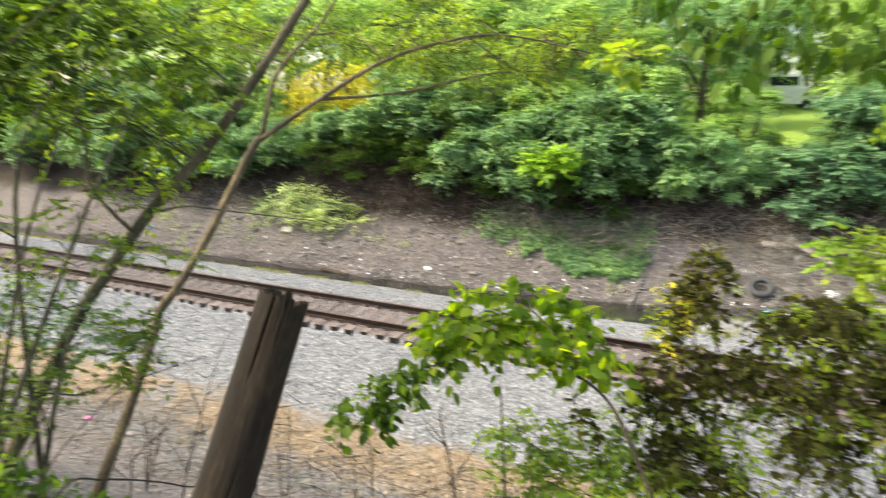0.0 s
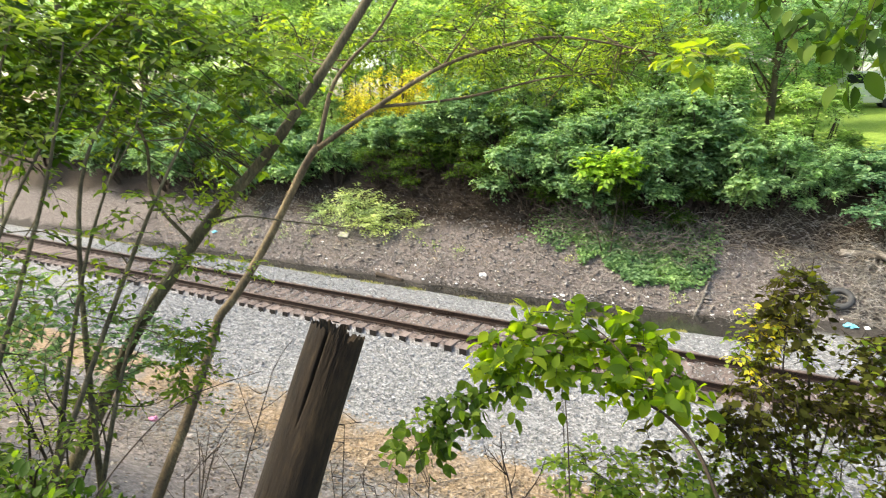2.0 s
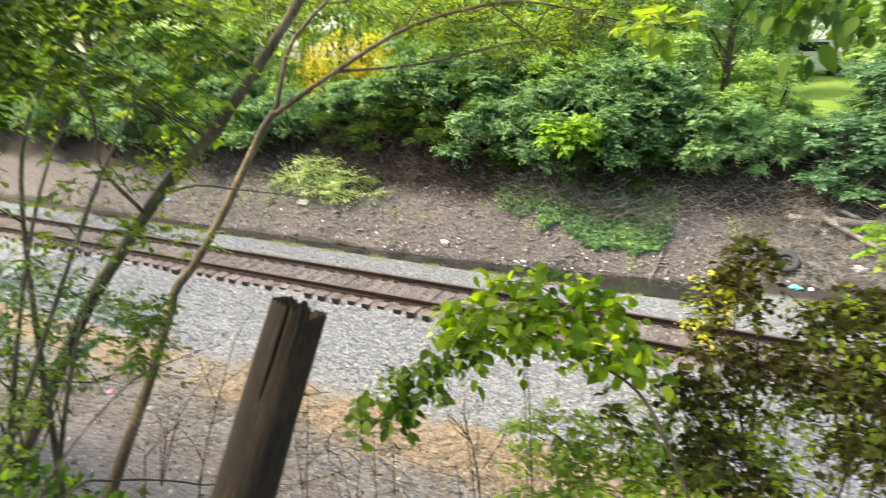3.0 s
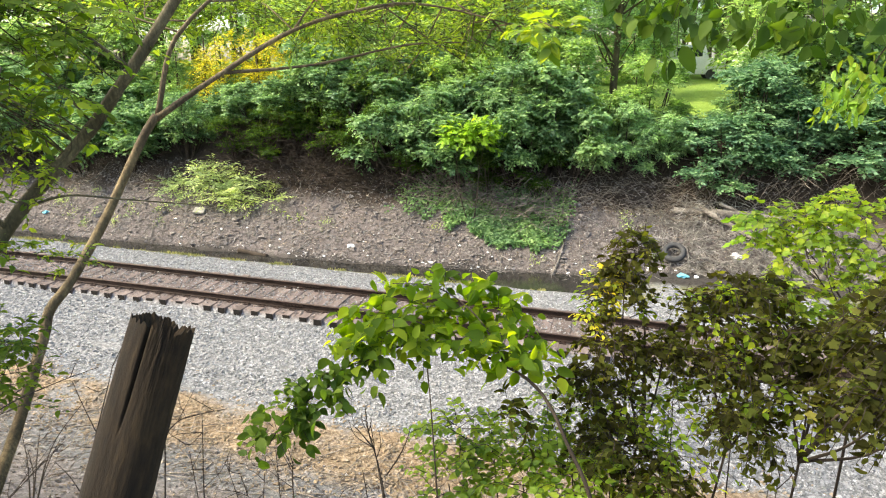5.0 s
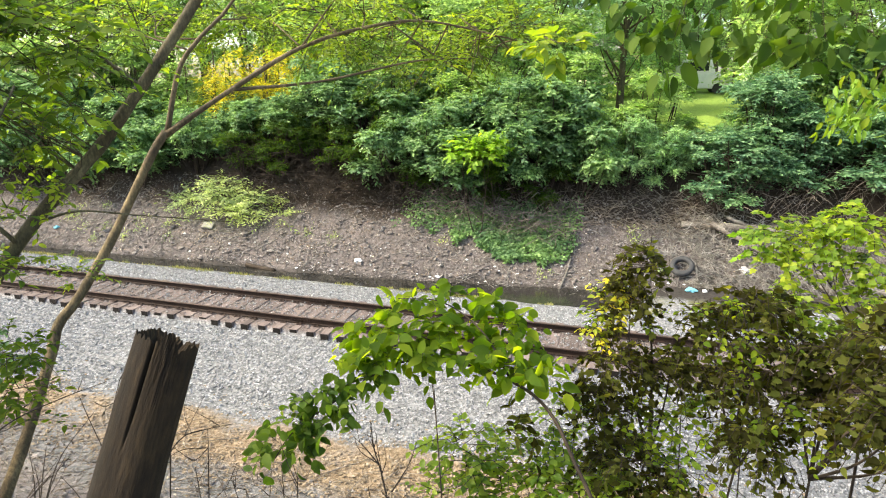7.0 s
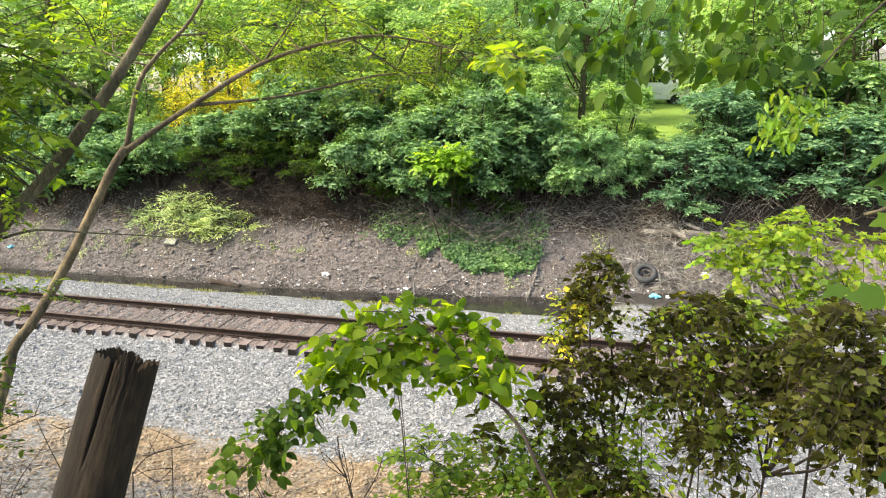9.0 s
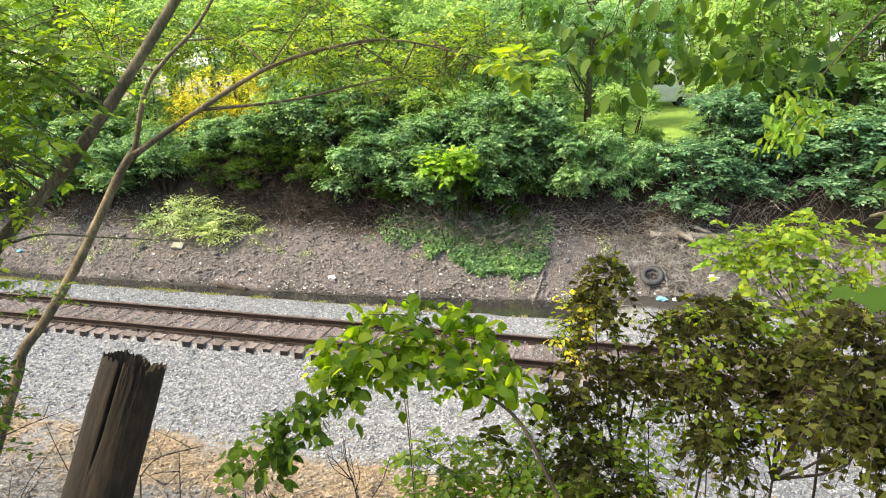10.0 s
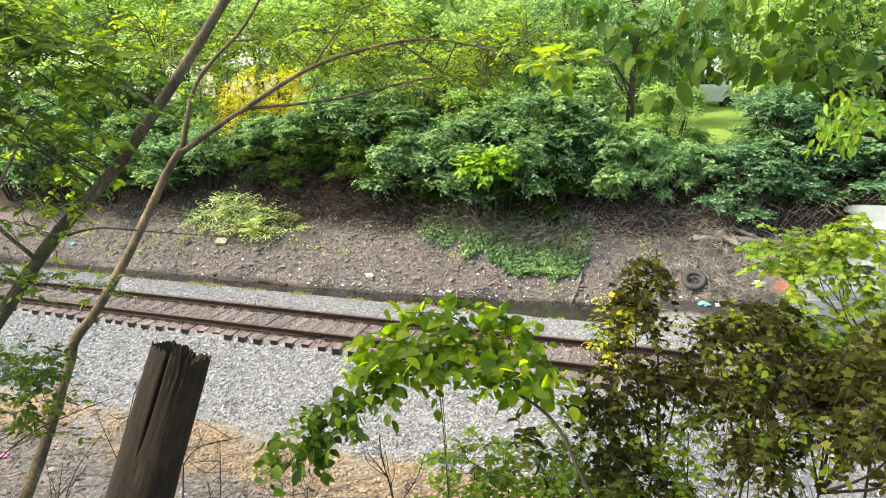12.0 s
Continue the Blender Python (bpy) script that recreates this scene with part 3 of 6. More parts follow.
def build_stones():
    rng = np.random.default_rng(8)
    near = np.stack([rng.uniform(-13, 17, 34000), -1.3 - 3.65 * rng.random(34000) ** 1.15], 1)
    near[:, 1] += 0.5 * np.array([noise.noise((x * 0.5, 0, 5)) for x in near[:, 0]]) * (near[:, 1] < -3.4)
    far = np.stack([rng.uniform(-20, 14, 13000), rng.uniform(1.4, 3.5, 13000)], 1)
    pebbles("ballast", rng, np.vstack([near, far]), 0.026, STONE, "loose angular light grey crushed-stone ballast", "gravel")
    gap = np.stack([np.round(rng.uniform(-34, 24, 4500)) * 0.5 + 0.25 + rng.uniform(-0.12, 0.12, 4500), rng.uniform(-1.2, 1.25, 4500)], 1)
    pebbles("fouled_ballast", rng, gap, 0.026, RUBBLE, "dirty brown stones between the ties", "gravel")
    fill = np.stack([rng.uniform(-16, 13, 5200), np.clip(rng.normal(0, 0.42, 5200), -0.68, 0.68)], 1)
    pebbles("crushed_fill", rng, fill, 0.017, STONE, "small pale stone chips lying over the ties between the rails", "gravel", sink=1.6)
    x = rng.uniform(-22, 18, 16000)
    y = np.array([toe(a) for a in x]) - 0.1 + 4.2 * rng.random(16000) ** 1.2
    pebbles("bank_rubble", rng, np.stack([x, y], 1), 0.04, RUBBLE, "brown stones and rubble scattered on the far bank", "rubble", flat=0.6)
    m = 700
    x = rng.uniform(-14, 13, m)
    y = np.array([toe(a) for a in x]) + 3.4 * rng.random(m)
    pebbles("broken_rock", rng, np.stack([x, y], 1), 0.085, RUBBLE, "larger broken brown-grey rocks strewn over the bank", "rubble", flat=0.6)
    n = 14000
    x = rng.uniform(-22, 18, n)
    y = np.array([toe(a) for a in x]) + 0.1 + 4.0 * rng.random(n)
    p = np.array([(a, b, height(a, b) + 0.015) for a, b in zip(x, y)])
    tagged(leaves("leaf_litter", p, rng.standard_normal((n, 3)) * (1, 1, 0.25), rng.normal(0, 0.3, (n, 3)) + (0, -0.4, 1), 0.10 * rng.uniform(0.5, 1.3, n), 0.5, SMALL, LITTER_LEAF), "fallen dry brown leaves on the far bank", "leaves", kind="stuff")
    n = 5000
    q = np.stack([rng.uniform(-6, 9, n), rng.uniform(-13.2, -6.8, n)], 1)
    p = np.array([(a, b, height(a, b) + 0.012) for a, b in q])
    tagged(leaves("slope_leaf_litter", p, rng.standard_normal((n, 3)) * (1, 1, 0.3), rng.normal(0, 0.35, (n, 3)) + (0, 0.5, 1), 0.09 * rng.uniform(0.5, 1.3, n), 0.5, SMALL, LITTER_LEAF), "fallen dry leaves on the near slope", "leaves", kind="stuff")
    pebbles("clay_crumbs", rng, np.stack([rng.uniform(-4, 16, 6000), rng.normal(-6.1, 0.75, 6000)], 1), 0.034, CLAY, "crumbled orange clay at the ballast edge", "soil", flat=0.6)
    pebbles("slope_rubble", rng, np.stack([rng.uniform(-10, 16, 3500), rng.uniform(-9.5, -6.6, 3500)], 1), 0.03, RUBBLE, "small grey-brown stones at the slope's foot", "rubble", flat=0.6)


build_stones()


# ---- locomotive ----
def paint(name, rgb, rough=0.45):
    a = np.array(rgb)
    return surface(name, [(0.3, tuple(a * 0.72)), (0.5, tuple(a)), (0.75, tuple(np.minimum(a * 1.12, 0.9)))], 1.5, 35, rough, relief=0.06)


LOCO_WHITE = paint("loco_white_paint", (0.24, 0.265, 0.275))
LOCO_PALE = paint("loco_pale_grey_paint", (0.17, 0.18, 0.185))
LOCO_GREY = paint("loco_grey_paint", (0.09, 0.097, 0.105))
LOCO_DARK = paint("loco_black_frame", (0.03, 0.03, 0.032), 0.6)
LOCO_ORANGE = paint("loco_orange_paint", (0.72, 0.16, 0.05))
DARK_GLASS, _nt, _b = material("dark_glass", 0.05, 0.0, 0.5)
_b.inputs["Base Color"].default_value = (0.02, 0.025, 0.03, 1)
LAMP_GLASS, _nt, _b = material("headlight_glass", 0.15, 0.0, 0.5)
_b.inputs["Base Color"].default_value = (0.8, 0.8, 0.75, 1)
_b.inputs["Emission Color"].default_value = (1.0, 0.93, 0.8, 1)
_b.inputs["Emission Strength"].default_value = 6.0


def build_locomotive():
    """Front end at x = 0, body towards +x, rail head at z = 0."""
    loco = thing("locomotive", (0, 0, 0), "white and grey diesel locomotive with small orange nose plates", "locomotive")
    part("underframe", boxes(bmesh.new(), (0.25, 17.8, -1.5, 1.5, 1.15, 1.45), (0.6, 17.4, -1.1, 1.1, 0.95, 1.15), bevel=0.03), LOCO_DARK, loco)
    part("fuel_tank", box(6.6, 11.0, -1.35, 1.35, 0.3, 1.0, 0.12), LOCO_DARK, loco, "black fuel tank")
    nose = box(0.6, 2.2, -0.95, 0.95, 1.45, 2.42, 0.1)
    for v in nose.verts:
        if v.co.x < 1.0 and v.co.z > 1.8:
            v.co.x += 0.18
    part("nose", nose, LOCO_PALE, loco, "pale grey short nose")
    for y in (-0.62, 0.62):
        part("nose_plate", box(0.20, 0.26, y - 0.16, y + 0.16, 2.2, 2.4, 0.012), LOCO_ORANGE, loco, "small orange plate on the nose")
    part("nose_plate", box(0.20, 0.25, -1.3, -1.0, 1.62, 1.8, 0.012), LOCO_ORANGE, loco, "small orange plate on the nose")
    cab = box(2.0, 4.3, -1.5, 1.5, 1.45, 3.72, 0.06)
    for v in cab.verts:
        if v.co.x < 2.4 and v.co.z > 2.5:
            v.co.x += (v.co.z - 2.5) * 0.06
    part("cab", cab, LOCO_WHITE, loco)
    roof = bmesh.new()
    arc = [(1.55 * math.sin(a), 3.64 + 0.34 * (math.cos(a * 1.0) ** 0.8)) for a in np.linspace(-1.5, 1.5, 15)]
    ends = [[roof.verts.new((x, y, z)) for y, z in arc] for x in (1.88, 4.42)]
    for i in range(14):
        roof.faces.new((ends[0][i], ends[1][i], ends[1][i + 1], ends[0][i + 1]))
    for e in ends:
        roof.faces.new(e)
    roof.faces.new((ends[0][0], ends[0][-1], ends[1][-1], ends[1][0]))
    bmesh.ops.recalc_face_normals(roof, faces=roof.faces)
    part("cab_roof", roof, LOCO_WHITE, loco)
    for y in (-0.82, 0.82):
        part("windscreen", box(2.0, 2.13, y - 0.5, y + 0.5, 2.75, 3.4, 0.02), DARK_GLASS, loco, "dark cab windscreen")
    for y in (-1.51, 1.51):
        for x in (2.45, 3.35):
            part("side_window", box(x, x + 0.65, y - 0.012, y + 0.012, 2.65, 3.35, 0.008), DARK_GLASS, loco, "dark cab side window")
        part("side_band", box(2.05, 4.28, y * 1.002 - 0.008, y * 1.002 + 0.008, 1.5, 2.4, 0.004), LOCO_GREY, loco, "grey lower band of the cab")
    hood = box(4.3, 17.2, -0.95, 0.95, 1.45, 3.7, 0.08)
    part("long_hood", hood, LOCO_GREY, loco)
    part("hood_band", boxes(bmesh.new(), (4.25, 17.15, -0.968, -0.95, 2.5, 3.55), (4.25, 17.15, 0.95, 0.968, 2.5, 3.55)), LOCO_WHITE, loco, "white upper band of the hood")
    for x in np.arange(4.9, 16.6, 1.3):
        part("hood_door", boxes(bmesh.new(), (x, x + 1.1, -0.99, -0.968, 1.6, 3.3), bevel=0.006), LOCO_GREY, loco, "grey engine-room door")
    for x in (12.6, 14.6):
        bm = bmesh.new()
        bmesh.ops.create_cone(bm, cap_ends=True, segments=24, radius1=0.62, radius2=0.6, depth=0.22, matrix=Matrix.Translation((x, 0, 3.78)))
        part("roof_fan", bm, LOCO_DARK, loco, "round black roof fan")
    part("plow", boxes(bmesh.new(), (0.05, 0.2, -1.35, 1.35, 0.18, 0.95), bevel=0.02), LOCO_DARK, loco, "black pilot plow")
    part("coupler", boxes(bmesh.new(), (-0.35, 0.3, -0.13, 0.13, 0.72, 1.0), (-0.45, -0.2, -0.2, 0.2, 0.7, 1.02), bevel=0.03), STEEL, loco, "rusty coupler")
    for y in (-1.42, 1.42):
        w = Wood()
        w.tube([(0.35, y, 2.3), (0.75, y, 2.3), (1.55, y, 2.3)], 0.02, 0.02, 2)
        for x in (0.35, 0.9, 1.5):
            w.tube([(x, y, 1.45), (x, y, 2.3)], 0.02, 0.02, 1)
        w.link("handrail", LOCO_WHITE, loco, "white tubular handrail")
        w = Wood()
        w.tube([(4.3, y, 2.5), (17.6, y, 2.5)], 0.02, 0.02, 1)
        for x in np.arange(4.4, 17.7, 1.65):
            w.tube([(x, y, 1.45), (x, y, 2.5)], 0.018, 0.018, 1)
        w.link("handrail", LOCO_WHITE, loco, "white tubular handrail")
        for k in range(3):
            part("step", box(0.3, 0.75, y - 0.12 * np.sign(y) - 0.12, y - 0.12 * np.sign(y) + 0.12, 0.45 + 0.28 * k, 0.49 + 0.28 * k, 0.006), LOCO_DARK, loco)
    w = Wood()
    w.tube([(0.3, -1.35, 2.32), (0.22, 0, 2.32), (0.3, 1.35, 2.32)], 0.022, 0.022, 3)
    for y in (-1.3, -0.45, 0.45, 1.3):
        w.tube([(0.3, y, 1.45), (0.27, y, 2.32)], 0.02, 0.02, 1)
    w.link("front_rail", LOCO_PALE, loco, "pale front handrail")
    for y in (-0.18, 0.18):
        bm = bmesh.new()
        bmesh.ops.create_cone(bm, cap_ends=True, segments=20, radius1=0.11, radius2=0.1, depth=0.08, matrix=pose(1.95, y, 3.72, 0, 90, 0))
        part("headlight", bm, LAMP_GLASS, loco, "lit round headlight")
    for x0 in (1.4, 12.6):
        part("bogie_frame", boxes(bmesh.new(), (x0, x0 + 4.0, -1.22, -1.06, 0.42, 0.85), (x0, x0 + 4.0, 1.06, 1.22, 0.42, 0.85), (x0 + 1.4, x0 + 2.6, -1.1, 1.1, 0.5, 0.95), bevel=0.03), LOCO_DARK, loco, "black bogie frame")
        for k in range(3):
            bm = bmesh.new()
            for y in (-0.76, 0.76):
                bmesh.ops.create_cone(bm, cap_ends=True, segments=28, radius1=0.51, radius2=0.51, depth=0.13, matrix=Matrix.Translation((0, y, 0)) @ pose(0, 0, 0, 90))
                bmesh.ops.create_cone(bm, cap_ends=True, segments=28, radius1=0.545, radius2=0.545, depth=0.03, matrix=Matrix.Translation((0, y - 0.07 * np.sign(y), 0)) @ pose(0, 0, 0, 90))
            bmesh.ops.create_cone(bm, cap_ends=True, segments=12, radius1=0.09, radius2=0.09, depth=2.1, matrix=pose(0, 0, 0, 90))
            ob = part("wheelset", bm, STEEL, loco, "rusty steel wheelset")
            ob.location = (x0 + 0.4 + 1.6 * k, 0, 0.512)
    return loco


LOCO = build_locomotive()


# ---- far bank: shrubs, trees, vines ----
def make_shrub(name, seed, clumps, twigs, per, leaf, mat, label, category="shrub", form=SMALL, width=0.55, twig_len=0.5, stem=0.04, bark=TWIG_DARK, droop=0.25):
    """A shrub about its base: stems to every clump, crown of leaf sprays."""
    rng = np.random.default_rng(seed)
    ob = thing(name, (0, 0, 0), label, category)
    w = Wood()
    for c in clumps:
        c = np.array(c[:3])
        b = np.array((c[0] * 0.15, c[1] * 0.15, -0.4))
        w.tube([b, b * 0.5 + c * 0.5 + rng.normal(0, 0.12, 3) * (1, 1, 0.3), c], stem, stem * 0.35, 4, 5)
    p, a, u, tw = sprays(rng, clumps, twigs, per, twig_len, droop)
    for t in tw[::3]:
        w.tube(t, stem * 0.16, stem * 0.08, 1, 3)
    w.link("branching", bark, ob)
    leaves("crown", p, a, u, leaf * rng.uniform(0.65, 1.25, len(p)), width, form, mat, ob)
    return ob


def round_clumps(seed, n, rx, ry, z0, z1, r):
    rng = np.random.default_rng(seed)
    out = []
    for _ in range(n):
        a, q, h = rng.uniform(0, 6.28), math.sqrt(rng.random()), rng.random()
        taper = 1 - 0.55 * abs(h - 0.45)
        s = r * rng.uniform(0.7, 1.3)
        out.append((rx * q * taper * math.cos(a), ry * q * taper * math.sin(a), z0 + (z1 - z0) * h, s * 1.1, s * 1.1, s * 0.42))
    return out


def scaled(x, y, turn, s, dz=0.0, sz=1.0):
    return pose(x, y, height(x, y) + dz, 0, 0, turn) @ Matrix.Diagonal((s, s, s * sz, 1))


def build_far_shrubs():
    lab = "dense green shrub on the steep far bank"
    a = make_shrub("shrub", 11, round_clumps(1, 17, 2.0, 1.25, 0.5, 3.0, 0.42), 1050, 9, 0.175, LEAF_SHRUB, lab)
    b = make_shrub("shrub", 12, round_clumps(2, 16, 2.1, 1.1, 0.45, 2.8, 0.42), 1000, 9, 0.185, LEAF_SHRUB, lab, form=SMALL, width=0.62)
    c = make_shrub("shrub", 13, round_clumps(3, 20, 1.8, 1.2, 0.25, 3.7, 0.42), 1150, 9, 0.165, LEAF_BLUE, "dark blue-green shrub beside the brush pile")
    d = make_shrub("shrub", 14, round_clumps(4, 18, 1.9, 1.4, 0.5, 3.8, 0.46), 1050, 9, 0.175, LEAF_FAR, "light green shrub at the top of the far bank")
    f = make_shrub("shrub", 16, round_clumps(7, 18, 1.9, 1.2, 0.35, 3.0, 0.40), 1150, 9, 0.155, LEAF_SOFT, "soft light green feathery shrub on the far bank", width=0.5)
    for o in (a, b, c, d, f):
        o["group"] = "shrubs on the far bank"
    a.matrix_world = scaled(0.5, 9.2, 20, 1.05)
    b.matrix_world = scaled(3.2, 9.3, 75, 1.0, 0.1)
    c.matrix_world = scaled(13.2, 10.6, 0, 1.05, -0.1, 0.78)
    f.matrix_world = scaled(9.4, 10.5, 0, 0.85, 0.2)
    d.matrix_world = scaled(-17.0, 12.9, 0, 1.0)
    rng = random.Random(5)
    for o, x, y, s, dz in [
        (a, 5.5, 9.7, 0.95, 0), (b, 7.6, 10.0, 0.85, 0.2), (f, 10.9, 10.8, 0.75, 0), (f, 13.6, 13.2, 0.6, 0), (f, 10.2, 12.6, 0.5, 0), (f, 12.2, 13.0, 0.42, 0), (c, 14.6, 12.0, 0.95, 0.2), (f, 2.4, 9.9, 0.6, 0.5), (f, 6.2, 10.6, 0.6, 0.5), (b, 1.9, 10.5, 1.1, 0.1), (b, -1.5, 10.6, 0.95, 0.3), (a, 4.4, 10.8, 1.05, 0), (b, 6.8, 11.2, 1.05, 0), (f, 9.2, 11.6, 0.75, 0), (f, 11.4, 11.6, 0.7, 0), 
        (c, 15.6, 11.2, 1.05, 0), (c, 18.6, 11.0, 1.15, 0), (a, 21.5, 11.5, 1.2, 0), (b, 25, 11.5, 1.3, 0),
        (a, -2.4, 10.9, 0.85, 1.0), (b, -5.2, 10.7, 0.8, 0.9), (a, -4.4, 11.6, 1.0, 0.7), (b, -7.2, 10.6, 0.9, 0.5), (a, -10.4, 9.6, 0.9, 0.1), (b, -13.2, 9.0, 1.0, 0), (a, -16.2, 8.9, 1.05, 0), (b, -19.4, 8.8, 1.1, 0), (a, -22.8, 8.8, 1.15, 0), (b, -27, 8.9, 1.2, 0), (b, -9, 11.2, 0.65, 0), (a, -12, 10.9, 0.65, 0), (b, -15.2, 10.8, 1.15, 0), (a, -19, 10.8, 1.2, 0), (b, -24, 10.8, 1.25, 0), (a, -32, 9.6, 1.4, 0), (b, -37, 9.6, 1.5, 0),
        (d, 2.6, 11.6, 0.75, 0.6), (d, 8.6, 10.9, 0.6, 0.8), (d, -0.4, 11.6, 0.7, 0.5), (d, 6.0, 11.9, 0.7, 0.9), (d, 10.6, 12.4, 0.75, 0.4), (d, -6.0, 13.4, 0.8, 0), (d, -2.4, 13.2, 0.95, 0), (d, -18, 12.4, 1.2, 0), (d, 3.2, 12.8, 0.8, 0), (d, 6.8, 13.0, 0.75, 0), (d, -23, 12.4, 1.4, 0), (d, -29, 12.2, 1.5, 0), (d, -36, 12, 1.6, 0),
        (b, 0.6, 12.6, 0.9, 0), (a, 17.6, 14.0, 1.3, 0), (d, 21.5, 14.5, 1.4, 0), (d, 27, 14.5, 1.6, 0),
    ]:
        copy_thing(o, scaled(x, y, rng.uniform(0, 360), s * rng.uniform(0.88, 1.12), dz, rng.uniform(0.78, 1.22)))
    # The hollow's shade is painted into these shrubs through LEAF_SHADE.
    dim = make_shrub("shrub", 15, round_clumps(6, 11, 1.9, 1.0, 0.7, 2.7, 0.36), 330, 8, 0.16, LEAF_SHADE, "open green shrub in the hollow, leaf colour darkened for shade", width=0.5)
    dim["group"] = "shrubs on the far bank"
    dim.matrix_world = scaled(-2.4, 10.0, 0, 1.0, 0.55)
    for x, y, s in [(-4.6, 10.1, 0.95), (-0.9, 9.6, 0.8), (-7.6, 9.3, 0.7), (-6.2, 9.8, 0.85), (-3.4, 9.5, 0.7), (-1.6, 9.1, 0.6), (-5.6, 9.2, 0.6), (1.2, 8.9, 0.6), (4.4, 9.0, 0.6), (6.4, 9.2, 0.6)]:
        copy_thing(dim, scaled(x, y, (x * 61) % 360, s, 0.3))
    pale = make_shrub("low_shrub", 21, [(-1.2, 0, 0.45, 0.6, 0.5, 0.28), (0, -0.1, 0.75, 0.7, 0.5, 0.35), (0.9, 0, 0.6, 0.6, 0.5, 0.3), (1.6, -0.2, 0.3, 0.5, 0.4, 0.2), (0.4, -0.4, 0.3, 0.6, 0.4, 0.2), (-0.4, 0.3, 1.0, 0.5, 0.4, 0.3)], 430, 11, 0.125, LEAF_PALE, "pale green feathery low shrub on the bare bank", width=0.36, stem=0.02, twig_len=0.6)
    pale.matrix_world = scaled(-7.6, 7.9, 0, 1.6, -0.6, 0.85)
    lime = make_shrub("young_shrub", 22, [(-0.6, -0.1, 3.3, 0.55, 0.4, 0.3), (0.5, -0.1, 3.45, 0.55, 0.4, 0.3), (0.2, -0.2, 3.0, 0.5, 0.35, 0.3)], 120, 6, 0.26, LEAF_LIME, "bright lime-green young shrub in front of darker ones", form=OVATE, width=0.6, stem=0.025)
    lime.matrix_world = scaled(4.05, 7.7, 0, 1.0, 0.15)


build_far_shrubs()


def make_tree(name, seed, tall, r, clumps, twigs, per, leaf, mat, label, bark=BARK, form=SMALL, width=0.6):
    rng = np.random.default_rng(seed)
    ob = thing(name, (0, 0, 0), label, "tree")
    w = Wood()
    lean = rng.normal(0, 0.25, 2)
    top = np.array((lean[0], lean[1], tall * 0.86))
    line = w.tube([(0, 0, -0.5), (lean[0] * 0.2, lean[1] * 0.2, tall * 0.3), (lean[0] * 0.7, lean[1] * 0.7, tall * 0.6), top], r, r * 0.25, 6, 9, 0.04, rng)
    for c in clumps:
        c = np.array(c[:3])
        s = line[min(len(line) - 1, max(3, int(len(line) * 0.9 * min(1, max(0.15, (c[2] - 1.2) / tall)))))]
        w.tube([s, s * 0.5 + c * 0.5 + rng.normal(0, 0.2, 3), c], r * 0.3, r * 0.08, 4, 5)
    p, a, u, tw = sprays(rng, clumps, twigs, per, 0.75, 0.3)
    for t in tw[::4]:
        w.tube(t, r * 0.05, r * 0.03, 1, 3)
    w.link("trunk", bark, ob)
    leaves("crown", p, a, u, leaf * rng.uniform(0.65, 1.25, len(p)), width, form, mat, ob)
    return ob


